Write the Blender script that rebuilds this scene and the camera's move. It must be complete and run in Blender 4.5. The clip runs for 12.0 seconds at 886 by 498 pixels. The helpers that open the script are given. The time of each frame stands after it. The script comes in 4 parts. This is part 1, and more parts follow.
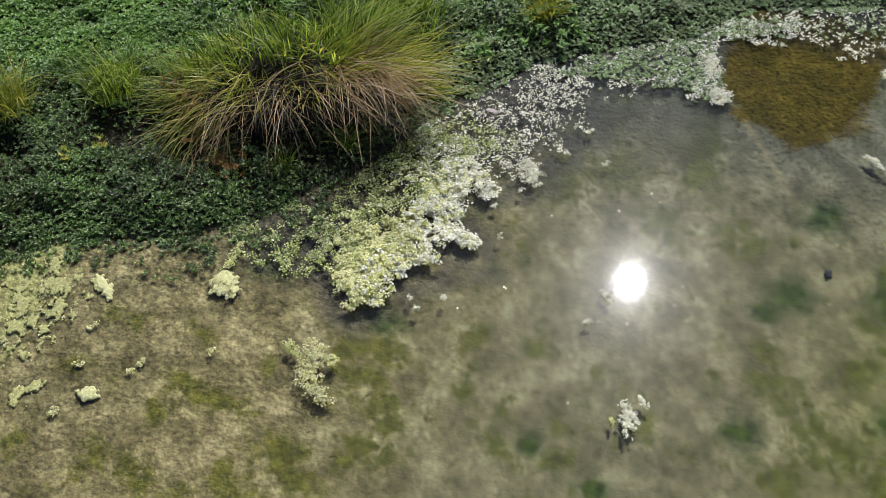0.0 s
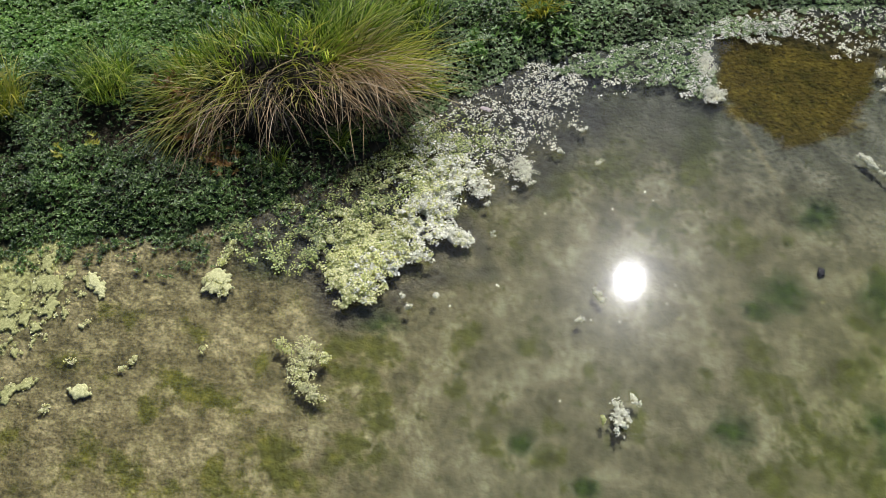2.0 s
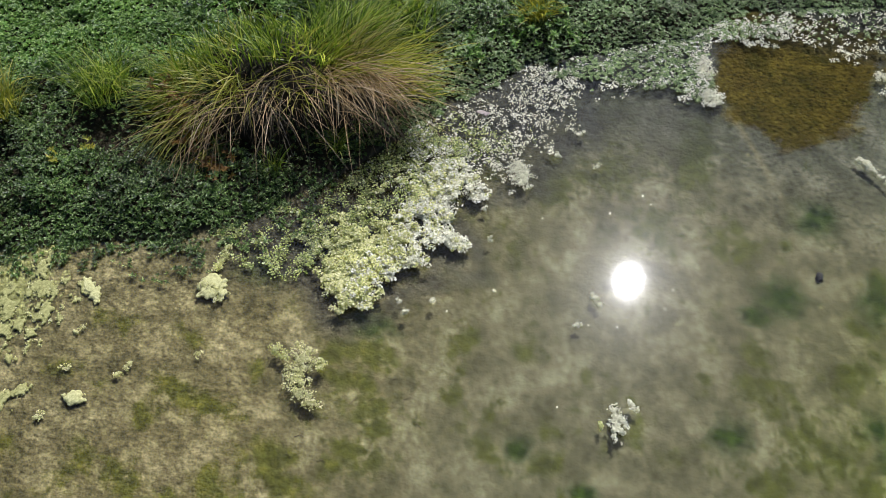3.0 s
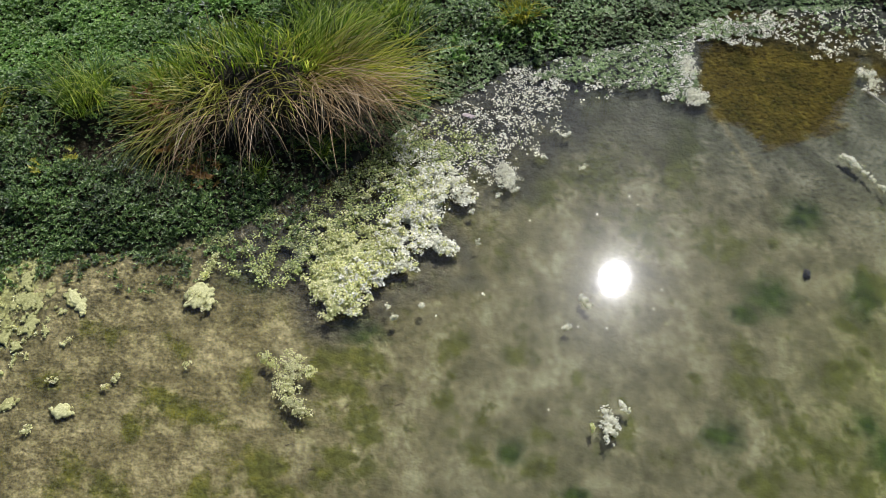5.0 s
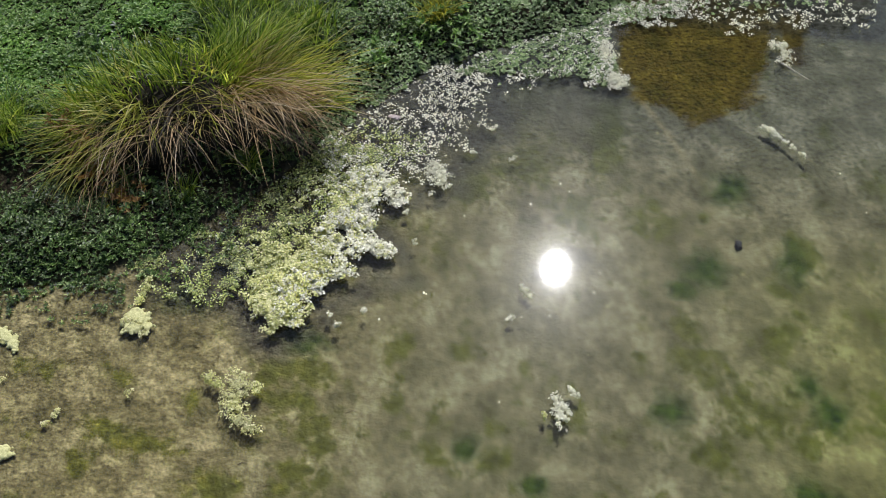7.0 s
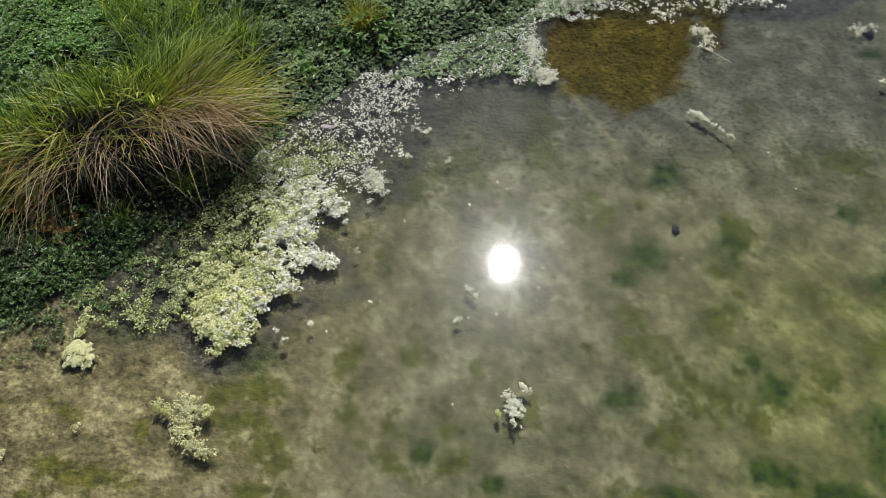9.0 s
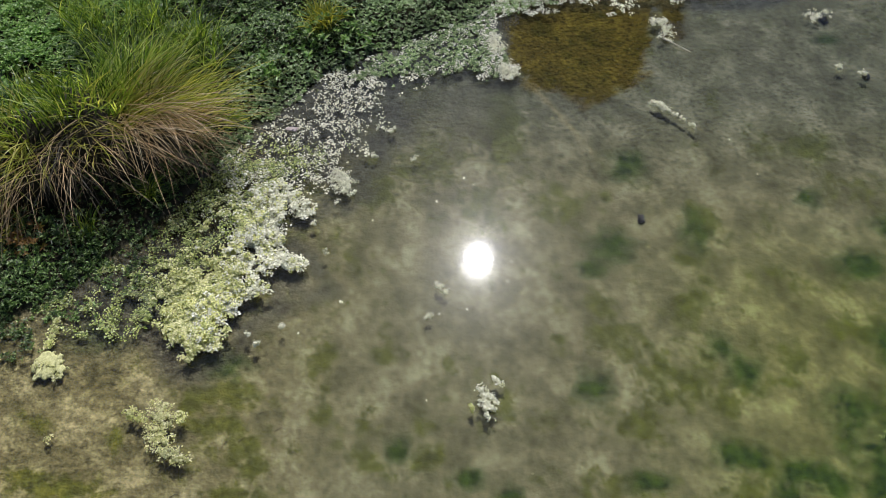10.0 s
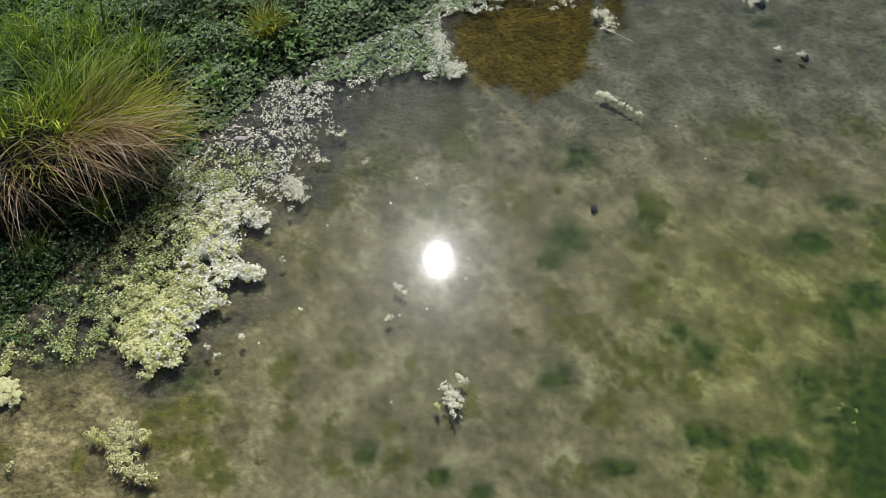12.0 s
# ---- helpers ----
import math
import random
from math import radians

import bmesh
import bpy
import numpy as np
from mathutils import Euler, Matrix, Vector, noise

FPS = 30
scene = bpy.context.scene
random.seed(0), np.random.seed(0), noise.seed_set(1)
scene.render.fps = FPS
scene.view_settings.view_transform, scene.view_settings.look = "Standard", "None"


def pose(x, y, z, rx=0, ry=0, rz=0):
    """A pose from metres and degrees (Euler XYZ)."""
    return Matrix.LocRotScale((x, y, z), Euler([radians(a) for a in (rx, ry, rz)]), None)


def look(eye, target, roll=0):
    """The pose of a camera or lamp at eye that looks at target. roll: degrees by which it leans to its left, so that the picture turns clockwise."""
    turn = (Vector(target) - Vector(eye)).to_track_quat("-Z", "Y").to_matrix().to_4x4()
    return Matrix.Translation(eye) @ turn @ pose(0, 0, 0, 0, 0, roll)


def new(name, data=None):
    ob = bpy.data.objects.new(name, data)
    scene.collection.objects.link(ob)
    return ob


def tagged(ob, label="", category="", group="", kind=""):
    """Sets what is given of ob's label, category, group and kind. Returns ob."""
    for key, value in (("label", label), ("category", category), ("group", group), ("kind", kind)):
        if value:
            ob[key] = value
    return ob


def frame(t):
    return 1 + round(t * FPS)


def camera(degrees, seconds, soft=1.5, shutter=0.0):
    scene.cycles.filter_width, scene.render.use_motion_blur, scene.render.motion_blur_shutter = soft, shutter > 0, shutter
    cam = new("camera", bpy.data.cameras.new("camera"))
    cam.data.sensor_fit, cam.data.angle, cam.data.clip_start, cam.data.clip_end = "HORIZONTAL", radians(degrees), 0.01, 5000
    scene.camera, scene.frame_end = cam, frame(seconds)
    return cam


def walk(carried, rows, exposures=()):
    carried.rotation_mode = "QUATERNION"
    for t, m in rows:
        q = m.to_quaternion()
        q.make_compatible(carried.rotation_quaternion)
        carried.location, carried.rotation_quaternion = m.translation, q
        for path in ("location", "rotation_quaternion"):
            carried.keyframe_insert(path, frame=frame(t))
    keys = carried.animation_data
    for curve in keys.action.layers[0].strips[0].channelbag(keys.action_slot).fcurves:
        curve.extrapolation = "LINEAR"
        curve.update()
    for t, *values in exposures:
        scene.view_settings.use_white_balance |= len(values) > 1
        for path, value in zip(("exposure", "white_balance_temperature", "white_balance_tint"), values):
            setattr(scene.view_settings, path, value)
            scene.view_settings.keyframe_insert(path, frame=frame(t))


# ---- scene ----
# ---- camera: hovering about 4.5 m over the pond's edge, turning slowly to the right ----
cam = camera(51.3, 12.0, soft=0.8)
# seconds, eye x y z, degrees turned left of +y, degrees below the horizon, lean
PATH_ROWS = [
    (0.0, 0.001, -0.287, 4.550, 19.65, 53.47, -0.13),
    (0.5, 0.011, -0.298, 4.543, 19.61, 53.58, -0.07),
    (1.0, 0.022, -0.296, 4.540, 19.66, 53.52, -0.15),
    (1.5, 0.032, -0.293, 4.540, 19.56, 53.47, -0.07),
    (2.0, 0.040, -0.277, 4.541, 19.59, 53.51, -0.03),
    (2.5, 0.040, -0.253, 4.541, 19.52, 53.50, -0.05),
    (3.0, 0.042, -0.236, 4.537, 19.52, 53.50, -0.00),
    (5.0, 0.021, -0.219, 4.534, 18.02, 53.41, 0.08),
    (5.5, 0.016, -0.210, 4.537, 16.57, 53.42, 0.03),
    (6.0, 0.008, -0.215, 4.537, 14.92, 53.34, 0.03),
    (6.5, 0.025, -0.224, 4.529, 13.33, 53.37, 0.01),
    (7.0, 0.039, -0.216, 4.515, 11.83, 53.27, 0.01),
    (9.0, 0.071, -0.196, 4.526, 6.44, 53.17, -0.06),
    (9.5, 0.089, -0.198, 4.541, 5.02, 53.26, -0.02),
    (10.0, 0.103, -0.216, 4.544, 3.71, 53.28, -0.02),
    (10.5, 0.126, -0.233, 4.545, 2.42, 53.32, 0.01),
    (11.0, 0.121, -0.232, 4.540, 1.09, 53.27, 0.14),
    (11.5, 0.120, -0.231, 4.538, 0.16, 53.21, 0.12),
    (12.0, 0.122, -0.225, 4.547, -0.47, 53.23, 0.04),
]


def aimed(x, y, z, left, down, lean):
    a, b = radians(left), radians(down)
    way = Vector((-math.sin(a) * math.cos(b), math.cos(a) * math.cos(b), -math.sin(b)))
    return look((x, y, z), Vector((x, y, z)) + way, lean)


walk(cam, [(row[0], aimed(*row[1:])) for row in PATH_ROWS], [(0.0, -0.06, 6330, 13), (5.0, -0.1, 6330, 13), (12.0, -0.22, 6430, 11)])

# ---- light: high sun beyond the pond, clear hazy sky ----
SUN_UP = radians(53.9)
sun = new("sun", bpy.data.lights.new("sun", "SUN"))
sun.data.energy, sun.data.angle, sun.data.color = 5.0, radians(0.53), (1.0, 0.98, 0.975)
sun.matrix_world = look((0, 40 * math.cos(SUN_UP), 40 * math.sin(SUN_UP)), (0, 0, 0))
world = bpy.data.worlds.new("sky")
scene.world = world
world.use_nodes = True
sky = world.node_tree.nodes.new("ShaderNodeTexSky")
sky.sky_type, sky.sun_disc = "NISHITA", False
sky.sun_elevation, sky.sun_rotation = SUN_UP, 0.0
sky.air_density, sky.dust_density, sky.ozone_density = 1.2, 0.5, 4.0
backing = world.node_tree.nodes["Background"]
backing.inputs["Strength"].default_value = 0.06
world.node_tree.links.new(sky.outputs["Color"], backing.inputs["Color"])

# ---- materials ----


def shader(name):
    m = bpy.data.materials.new(name)
    m.use_nodes = True
    tree = m.node_tree
    return m, tree.nodes, tree.links, tree.nodes["Principled BSDF"]


def noise_node(nodes, links, scale, detail=4.0, rough=0.6, stretch=None, twist=0.0):
    where = nodes.new("ShaderNodeTexCoord").outputs["Object"]
    if stretch:
        mapping = nodes.new("ShaderNodeMapping")
        mapping.vector_type = "TEXTURE"
        mapping.inputs["Scale"].default_value = stretch
        mapping.inputs["Rotation"].default_value = (0, 0, twist)
        links.new(where, mapping.inputs["Vector"])
        where = mapping.outputs["Vector"]
    n = nodes.new("ShaderNodeTexNoise")
    n.inputs["Scale"].default_value, n.inputs["Detail"].default_value, n.inputs["Roughness"].default_value = scale, detail, rough
    links.new(where, n.inputs["Vector"])
    return n.outputs["Fac"]


def ramp(nodes, links, fac, stops):
    r = nodes.new("ShaderNodeValToRGB")
    els = r.color_ramp.elements
    while len(els) < len(stops):
        els.new(0.5)
    for el, (p, c) in zip(els, stops):
        el.position, el.color = p, (*c, 1) if len(c) == 3 else c
    links.new(fac, r.inputs["Fac"])
    return r.outputs["Color"]


def blend(nodes, links, fac, a, b, kind="MIX"):
    n = nodes.new("ShaderNodeMix")
    n.data_type, n.blend_type = "RGBA", kind
    for key, value in (("Factor", fac), ("A", a), ("B", b)):
        socket = [s for s in n.inputs if s.name == key and (s.type == "RGBA" or key == "Factor" and s.type == "VALUE")][0]
        if isinstance(value, (int, float)):
            socket.default_value = value
        elif isinstance(value, tuple):
            socket.default_value = (*value, 1)
        else:
            links.new(value, socket)
    return [s for s in n.outputs if s.type == "RGBA"][0]


def arith(nodes, links, op, a, b):
    n = nodes.new("ShaderNodeMath")
    n.operation = op
    for i, value in enumerate((a, b)):
        if isinstance(value, (int, float)):
            n.inputs[i].default_value = value
        else:
            links.new(value, n.inputs[i])
    return n.outputs[0]


def bumped(nodes, links, bsdf, height, strength, depth):
    b = nodes.new("ShaderNodeBump")
    b.inputs["Strength"].default_value, b.inputs["Distance"].default_value = strength, depth
    links.new(height, b.inputs["Height"])
    links.new(b.outputs["Normal"], bsdf.inputs["Normal"])


def leaf_material(name, stops, rough, through_light, patch=(0.7, 1.3), coat=0.5, patch_scale=2.5):
    """Leaves or blades: a colour of its own for each, patches over the whole, light shining through."""
    m, nodes, links, bsdf = shader(name)
    geo = nodes.new("ShaderNodeNewGeometry")
    tone = ramp(nodes, links, geo.outputs["Random Per Island"], stops)
    broad = noise_node(nodes, links, patch_scale, 3)
    shade = ramp(nodes, links, broad, [(0.3, (patch[0],) * 3), (0.7, (patch[1],) * 3)])
    fine = ramp(nodes, links, noise_node(nodes, links, 260, 2), [(0.3, (0.75,) * 3), (0.7, (1.2,) * 3)])
    tone = blend(nodes, links, 1.0, tone, shade, "MULTIPLY")
    tone = blend(nodes, links, 1.0, tone, fine, "MULTIPLY")
    links.new(tone, bsdf.inputs["Base Color"])
    bsdf.inputs["Roughness"].default_value = rough
    bsdf.inputs["Specular IOR Level"].default_value = coat
    trans = nodes.new("ShaderNodeBsdfTranslucent")
    warm = blend(nodes, links, 1.0, tone, (1.25, 1.2, 0.55), "MULTIPLY")
    links.new(warm, trans.inputs["Color"])
    mixer = nodes.new("ShaderNodeMixShader")
    mixer.inputs["Fac"].default_value = through_light
    links.new(bsdf.outputs["BSDF"], mixer.inputs[1])
    links.new(trans.outputs["BSDF"], mixer.inputs[2])
    links.new(mixer.outputs["Shader"], nodes["Material Output"].inputs["Surface"])
    return m


STREAK = -0.94  # the silt lies in streaks along this heading


def ground_material():
    m, nodes, links, bsdf = shader("ground")

    def attribute(name):
        a = nodes.new("ShaderNodeAttribute")
        a.attribute_name = name
        return a.outputs["Fac"]

    silt_n = noise_node(nodes, links, 4.2, 7, 0.66, (1.0, 0.85, 1.0), STREAK)
    silt = ramp(nodes, links, silt_n, [(0.33, (0.054, 0.051, 0.022)), (0.5, (0.104, 0.099, 0.053)), (0.67, (0.186, 0.178, 0.108))])
    fine = ramp(nodes, links, noise_node(nodes, links, 26, 6, 0.62, (1.0, 0.9, 1.0), STREAK), [(0.33, (0.6, 0.6, 0.55)), (0.5, (1.02, 1.02, 1.02)), (0.66, (1.28, 1.28, 1.24))])
    silt = blend(nodes, links, arith(nodes, links, "ADD", arith(nodes, links, "MULTIPLY", attribute("warm"), 0.4), 0.42), silt, fine, "MULTIPLY")
    olive = ramp(nodes, links, noise_node(nodes, links, 12, 6, 0.65), [(0.3, (0.024, 0.029, 0.003)), (0.7, (0.084, 0.092, 0.013))])
    film = arith(nodes, links, "ADD", attribute("film"), arith(nodes, links, "MULTIPLY", arith(nodes, links, "SUBTRACT", noise_node(nodes, links, 11, 8, 0.7, (1.0, 0.85, 1.0), STREAK), 0.5), 3.1))
    film_f = ramp(nodes, links, film, [(0.32, (0, 0, 0)), (0.84, (0.95, 0.95, 0.95))])
    tone = blend(nodes, links, film_f, silt, olive)
    green = ramp(nodes, links, noise_node(nodes, links, 16, 6, 0.65), [(0.34, (0.006, 0.013, 0.0008)), (0.66, (0.036, 0.062, 0.003))])
    weed = arith(nodes, links, "ADD", attribute("weed"), arith(nodes, links, "MULTIPLY", arith(nodes, links, "SUBTRACT", noise_node(nodes, links, 11, 7, 0.66), 0.5), 1.7))
    weed_f = ramp(nodes, links, weed, [(0.36, (0, 0, 0)), (0.98, (0.86, 0.86, 0.86)), (1.5, (1, 1, 1))])
    tone = blend(nodes, links, weed_f, tone, green)
    flecks = ramp(nodes, links, noise_node(nodes, links, 30, 6, 0.62, (1.0, 0.8, 1.0), 0.2), [(0.37, (0.25, 0.25, 0.2)), (0.5, (1, 1, 1))])
    tone = blend(nodes, links, attribute("crumbs"), tone, blend(nodes, links, 1.0, tone, flecks, "MULTIPLY"))
    # brown bed tone that strengthens the tree's reflection
    mirror_brown = blend(nodes, links, 1.0, tone, (0.57, 0.45, 0.075), "MULTIPLY")
    tone = blend(nodes, links, attribute("mirror_brown"), tone, mirror_brown)
    # dark mud, also laid where mat and tussock shade the bed
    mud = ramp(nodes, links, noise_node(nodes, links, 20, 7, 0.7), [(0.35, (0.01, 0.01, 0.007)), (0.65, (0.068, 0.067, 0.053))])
    tone = blend(nodes, links, attribute("muck_shade"), tone, mud)
    tone = blend(nodes, links, attribute("warm"), tone, blend(nodes, links, 1.0, tone, (1.52, 1.38, 1.24), "MULTIPLY"))
    # sky reflection painted in: a bluer, darker bed by the far shore
    tone = blend(nodes, links, attribute("sky_tint"), tone, blend(nodes, links, 1.0, tone, (0.82, 0.88, 1.04), "MULTIPLY"))
    tone = blend(nodes, links, attribute("tan"), tone, blend(nodes, links, 1.0, tone, (0.98, 1.04, 0.66), "MULTIPLY"))
    grit = ramp(nodes, links, noise_node(nodes, links, 55, 6, 0.7), [(0.33, (0.6, 0.6, 0.55)), (0.5, (1, 1, 1)), (0.7, (1.25, 1.25, 1.2))])
    tone = blend(nodes, links, attribute("warm"), tone, blend(nodes, links, 1.0, tone, grit, "MULTIPLY"))
    lumps = ramp(nodes, links, noise_node(nodes, links, 13, 4, 0.5, (1.0, 0.6, 1.0), 0.15), [(0.35, (0.74, 0.74, 0.68)), (0.52, (1, 1, 1)), (0.66, (1.22, 1.22, 1.25))])
    tone = blend(nodes, links, attribute("warm"), tone, blend(nodes, links, 1.0, tone, lumps, "MULTIPLY"))
    scum = ramp(nodes, links, noise_node(nodes, links, 30, 6, 0.7), [(0.35, (0.15, 0.15, 0.05)), (0.65, (0.34, 0.34, 0.15))])
    pale = arith(nodes, links, "ADD", attribute("scum"), arith(nodes, links, "MULTIPLY", arith(nodes, links, "SUBTRACT", noise_node(nodes, links, 9, 8, 0.72), 0.5), 2.8))
    pale_f = ramp(nodes, links, pale, [(0.47, (0, 0, 0)), (0.64, (1, 1, 1))])
    tone = blend(nodes, links, pale_f, tone, scum)
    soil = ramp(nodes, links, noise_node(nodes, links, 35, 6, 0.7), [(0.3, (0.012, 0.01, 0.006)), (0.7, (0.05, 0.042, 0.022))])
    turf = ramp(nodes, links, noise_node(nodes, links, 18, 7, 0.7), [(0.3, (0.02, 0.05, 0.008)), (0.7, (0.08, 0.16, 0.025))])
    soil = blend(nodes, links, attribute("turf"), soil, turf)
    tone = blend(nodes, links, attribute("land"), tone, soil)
    links.new(tone, bsdf.inputs["Base Color"])
    bsdf.inputs["Roughness"].default_value = 0.85
    bsdf.inputs["Specular IOR Level"].default_value = 0.15
    rough_bed = arith(nodes, links, "ADD", arith(nodes, links, "MULTIPLY", attribute("mirror_brown"), 1.1), arith(nodes, links, "ADD", arith(nodes, links, "ADD", arith(nodes, links, "MULTIPLY", attribute("warm"), 1.2), arith(nodes, links, "MULTIPLY", attribute("crumbs"), 0.7)), 0.55))
    relief = arith(nodes, links, "ADD", noise_node(nodes, links, 34, 4, 0.5), arith(nodes, links, "MULTIPLY", noise_node(nodes, links, 15, 4, 0.5, (1.0, 0.8, 1.0), 0.3), 0.7))
    bumped(nodes, links, bsdf, arith(nodes, links, "MULTIPLY", relief, rough_bed), 0.85, 0.014)
    return m


def water_material():
    """Still, clear water: what lies below shows through, the sky and the sun mirror in it."""
    m, nodes, links, bsdf = shader("water")
    clear = nodes.new("ShaderNodeBsdfRefraction")
    clear.inputs["Color"].default_value = (0.93, 0.95, 0.9, 1)
    clear.inputs["Roughness"].default_value, clear.inputs["IOR"].default_value = 0.0, 1.333
    bump = nodes.new("ShaderNodeBump")
    bump.inputs["Strength"].default_value, bump.inputs["Distance"].default_value = 0.01, 0.01
    links.new(arith(nodes, links, "ADD", noise_node(nodes, links, 9, 2, 0.5), arith(nodes, links, "MULTIPLY", noise_node(nodes, links, 34, 3, 0.5), 0.35)), bump.inputs["Height"])
    still, ruffled = nodes.new("ShaderNodeBsdfGlossy"), nodes.new("ShaderNodeBsdfGlossy")
    still.inputs["Roughness"].default_value, ruffled.inputs["Roughness"].default_value = 0.024, 0.2
    both = nodes.new("ShaderNodeMixShader")
    both.inputs["Fac"].default_value = 0.021
    fres = nodes.new("ShaderNodeFresnel")
    fres.inputs["IOR"].default_value = 1.58
    for n in (clear, still, ruffled, fres):
        links.new(bump.outputs["Normal"], n.inputs["Normal"])
    links.new(still.outputs["BSDF"], both.inputs[1])
    links.new(ruffled.outputs["BSDF"], both.inputs[2])
    surface = nodes.new("ShaderNodeMixShader")
    links.new(fres.outputs["Fac"], surface.inputs["Fac"])
    links.new(clear.outputs["BSDF"], surface.inputs[1])
    links.new(both.outputs["Shader"], surface.inputs[2])
    links.new(surface.outputs["Shader"], nodes["Material Output"].inputs["Surface"])
    return m


def rough_material(name, dark, light, scale, rough=0.8):
    m, nodes, links, bsdf = shader(name)
    n = noise_node(nodes, links, scale, 6, 0.65)
    links.new(ramp(nodes, links, n, [(0.3, dark), (0.7, light)]), bsdf.inputs["Base Color"])
    bsdf.inputs["Roughness"].default_value, bsdf.inputs["Specular IOR Level"].default_value = rough, 0.25
    bumped(nodes, links, bsdf, n, 0.6, 0.01)
    return m


GROUND, WATER = ground_material(), water_material()
# dark tones include the slope's shade; the palest stop paints leaf glints
BANK_LEAF = leaf_material("bank_leaf", [(0.0, (0.016, 0.038, 0.009)), (0.45, (0.058, 0.116, 0.023)), (0.75, (0.13, 0.235, 0.045)), (1.0, (0.42, 0.53, 0.24))], 0.4, 0.42, (0.5, 1.55), 0.65)
# lighter grey-green: sheen of the far-shore leaves put into their colour
EDGE_LEAF = leaf_material("edge_leaf", [(0.0, (0.045, 0.09, 0.025)), (0.4, (0.15, 0.25, 0.08)), (0.8, (0.28, 0.38, 0.16)), (1.0, (0.56, 0.62, 0.42))], 0.42, 0.38, (0.7, 1.5), 0.7)
LAWN_LEAF = leaf_material("lawn_leaf", [(0.0, (0.05, 0.125, 0.018)), (0.5, (0.13, 0.265, 0.042)), (1.0, (0.38, 0.53, 0.17))], 0.42, 0.46, (0.75, 1.45), 0.55)
MAT_LEAF = leaf_material("floating_leaf", [(0.0, (0.2, 0.25, 0.07)), (0.3, (0.54, 0.57, 0.21)), (0.7, (0.77, 0.77, 0.41)), (1.0, (0.88, 0.87, 0.62))], 0.5, 0.38, (0.8, 1.25), 0.6)
# near-white base colour: sun glint on flat leaves painted in
PALE_LEAF = leaf_material("whitened_leaf", [(0.0, (0.52, 0.52, 0.38)), (0.5, (0.76, 0.76, 0.64)), (1.0, (0.9, 0.89, 0.82))], 0.36, 0.28, (0.85, 1.15), 1.0)
# duller greens, mostly standing in for floating leaves in the tussock's shade
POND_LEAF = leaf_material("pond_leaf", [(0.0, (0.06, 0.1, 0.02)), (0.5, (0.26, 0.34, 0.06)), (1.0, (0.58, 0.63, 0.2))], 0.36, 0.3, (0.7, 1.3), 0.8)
CREAM_LEAF = leaf_material("cream_leaf", [(0.0, (0.32, 0.34, 0.12)), (0.4, (0.6, 0.6, 0.28)), (1.0, (0.86, 0.84, 0.58))], 0.42, 0.34, (0.8, 1.2), 0.9)
GREEN_BLADE = leaf_material("green_blade", [(0.0, (0.018, 0.045, 0.006)), (0.35, (0.13, 0.23, 0.026)), (0.7, (0.35, 0.47, 0.07)), (1.0, (0.66, 0.7, 0.24))], 0.4, 0.58, (0.7, 1.5))
OLIVE_BLADE = leaf_material("olive_blade", [(0.0, (0.14, 0.2, 0.02)), (0.5, (0.4, 0.43, 0.07)), (1.0, (0.66, 0.6, 0.2))], 0.42, 0.55)
DRY_BLADE = leaf_material("dry_blade", [(0.0, (0.16, 0.11, 0.045)), (0.4, (0.43, 0.29, 0.15)), (0.8, (0.66, 0.49, 0.3)), (1.0, (0.72, 0.64, 0.46))], 0.45, 0.3)
# dry blades in near-black browns: shade under the overhang put into the colour
SHADE_BLADE = leaf_material("shade_blade", [(0.0, (0.015, 0.012, 0.006)), (0.6, (0.05, 0.04, 0.02)), (1.0, (0.12, 0.095, 0.055))], 0.7, 0.2)
RUSTY_LEAF = leaf_material("rusty_leaf", [(0.0, (0.1, 0.05, 0.012)), (0.5, (0.24, 0.12, 0.02)), (1.0, (0.26, 0.21, 0.035))], 0.5, 0.35)
YELLOW_LEAF = leaf_material("yellow_leaf", [(0.0, (0.2, 0.24, 0.03)), (0.6, (0.42, 0.42, 0.05)), (1.0, (0.58, 0.52, 0.07))], 0.45, 0.4)
SHRUB_LEAF = leaf_material("shrub_leaf", [(0.0, (0.02, 0.04, 0.012)), (1.0, (0.06, 0.1, 0.03))], 0.45, 0.2)
STEM = rough_material("stem", (0.1, 0.09, 0.04), (0.24, 0.22, 0.11), 60)
BARK = rough_material("bark", (0.04, 0.03, 0.02), (0.12, 0.09, 0.06), 30)
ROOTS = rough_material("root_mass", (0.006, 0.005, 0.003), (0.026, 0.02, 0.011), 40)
DARK_LUMP = rough_material("dark_lump", (0.012, 0.012, 0.014), (0.04, 0.04, 0.042), 25, 0.9)
STICK = rough_material("bleached_stick", (0.38, 0.34, 0.26), (0.6, 0.56, 0.46), 40, 0.6)
SCUM = rough_material("dried_scum", (0.16, 0.17, 0.05), (0.52, 0.51, 0.22), 80, 0.85)
CREAM_SCUM = rough_material("cream_scum", (0.34, 0.34, 0.12), (0.76, 0.74, 0.4), 110, 0.7)
# scum below the glinting leaves, whitened along with them
PALE_SCUM = rough_material("whitened_scum", (0.35, 0.35, 0.22), (0.8, 0.79, 0.64), 110, 0.6)
SCRAP = rough_material("faded_scrap", (0.3, 0.24, 0.22), (0.55, 0.47, 0.45), 20, 0.5)

# ---- numbers and meshes ----
rng = np.random.default_rng(11)


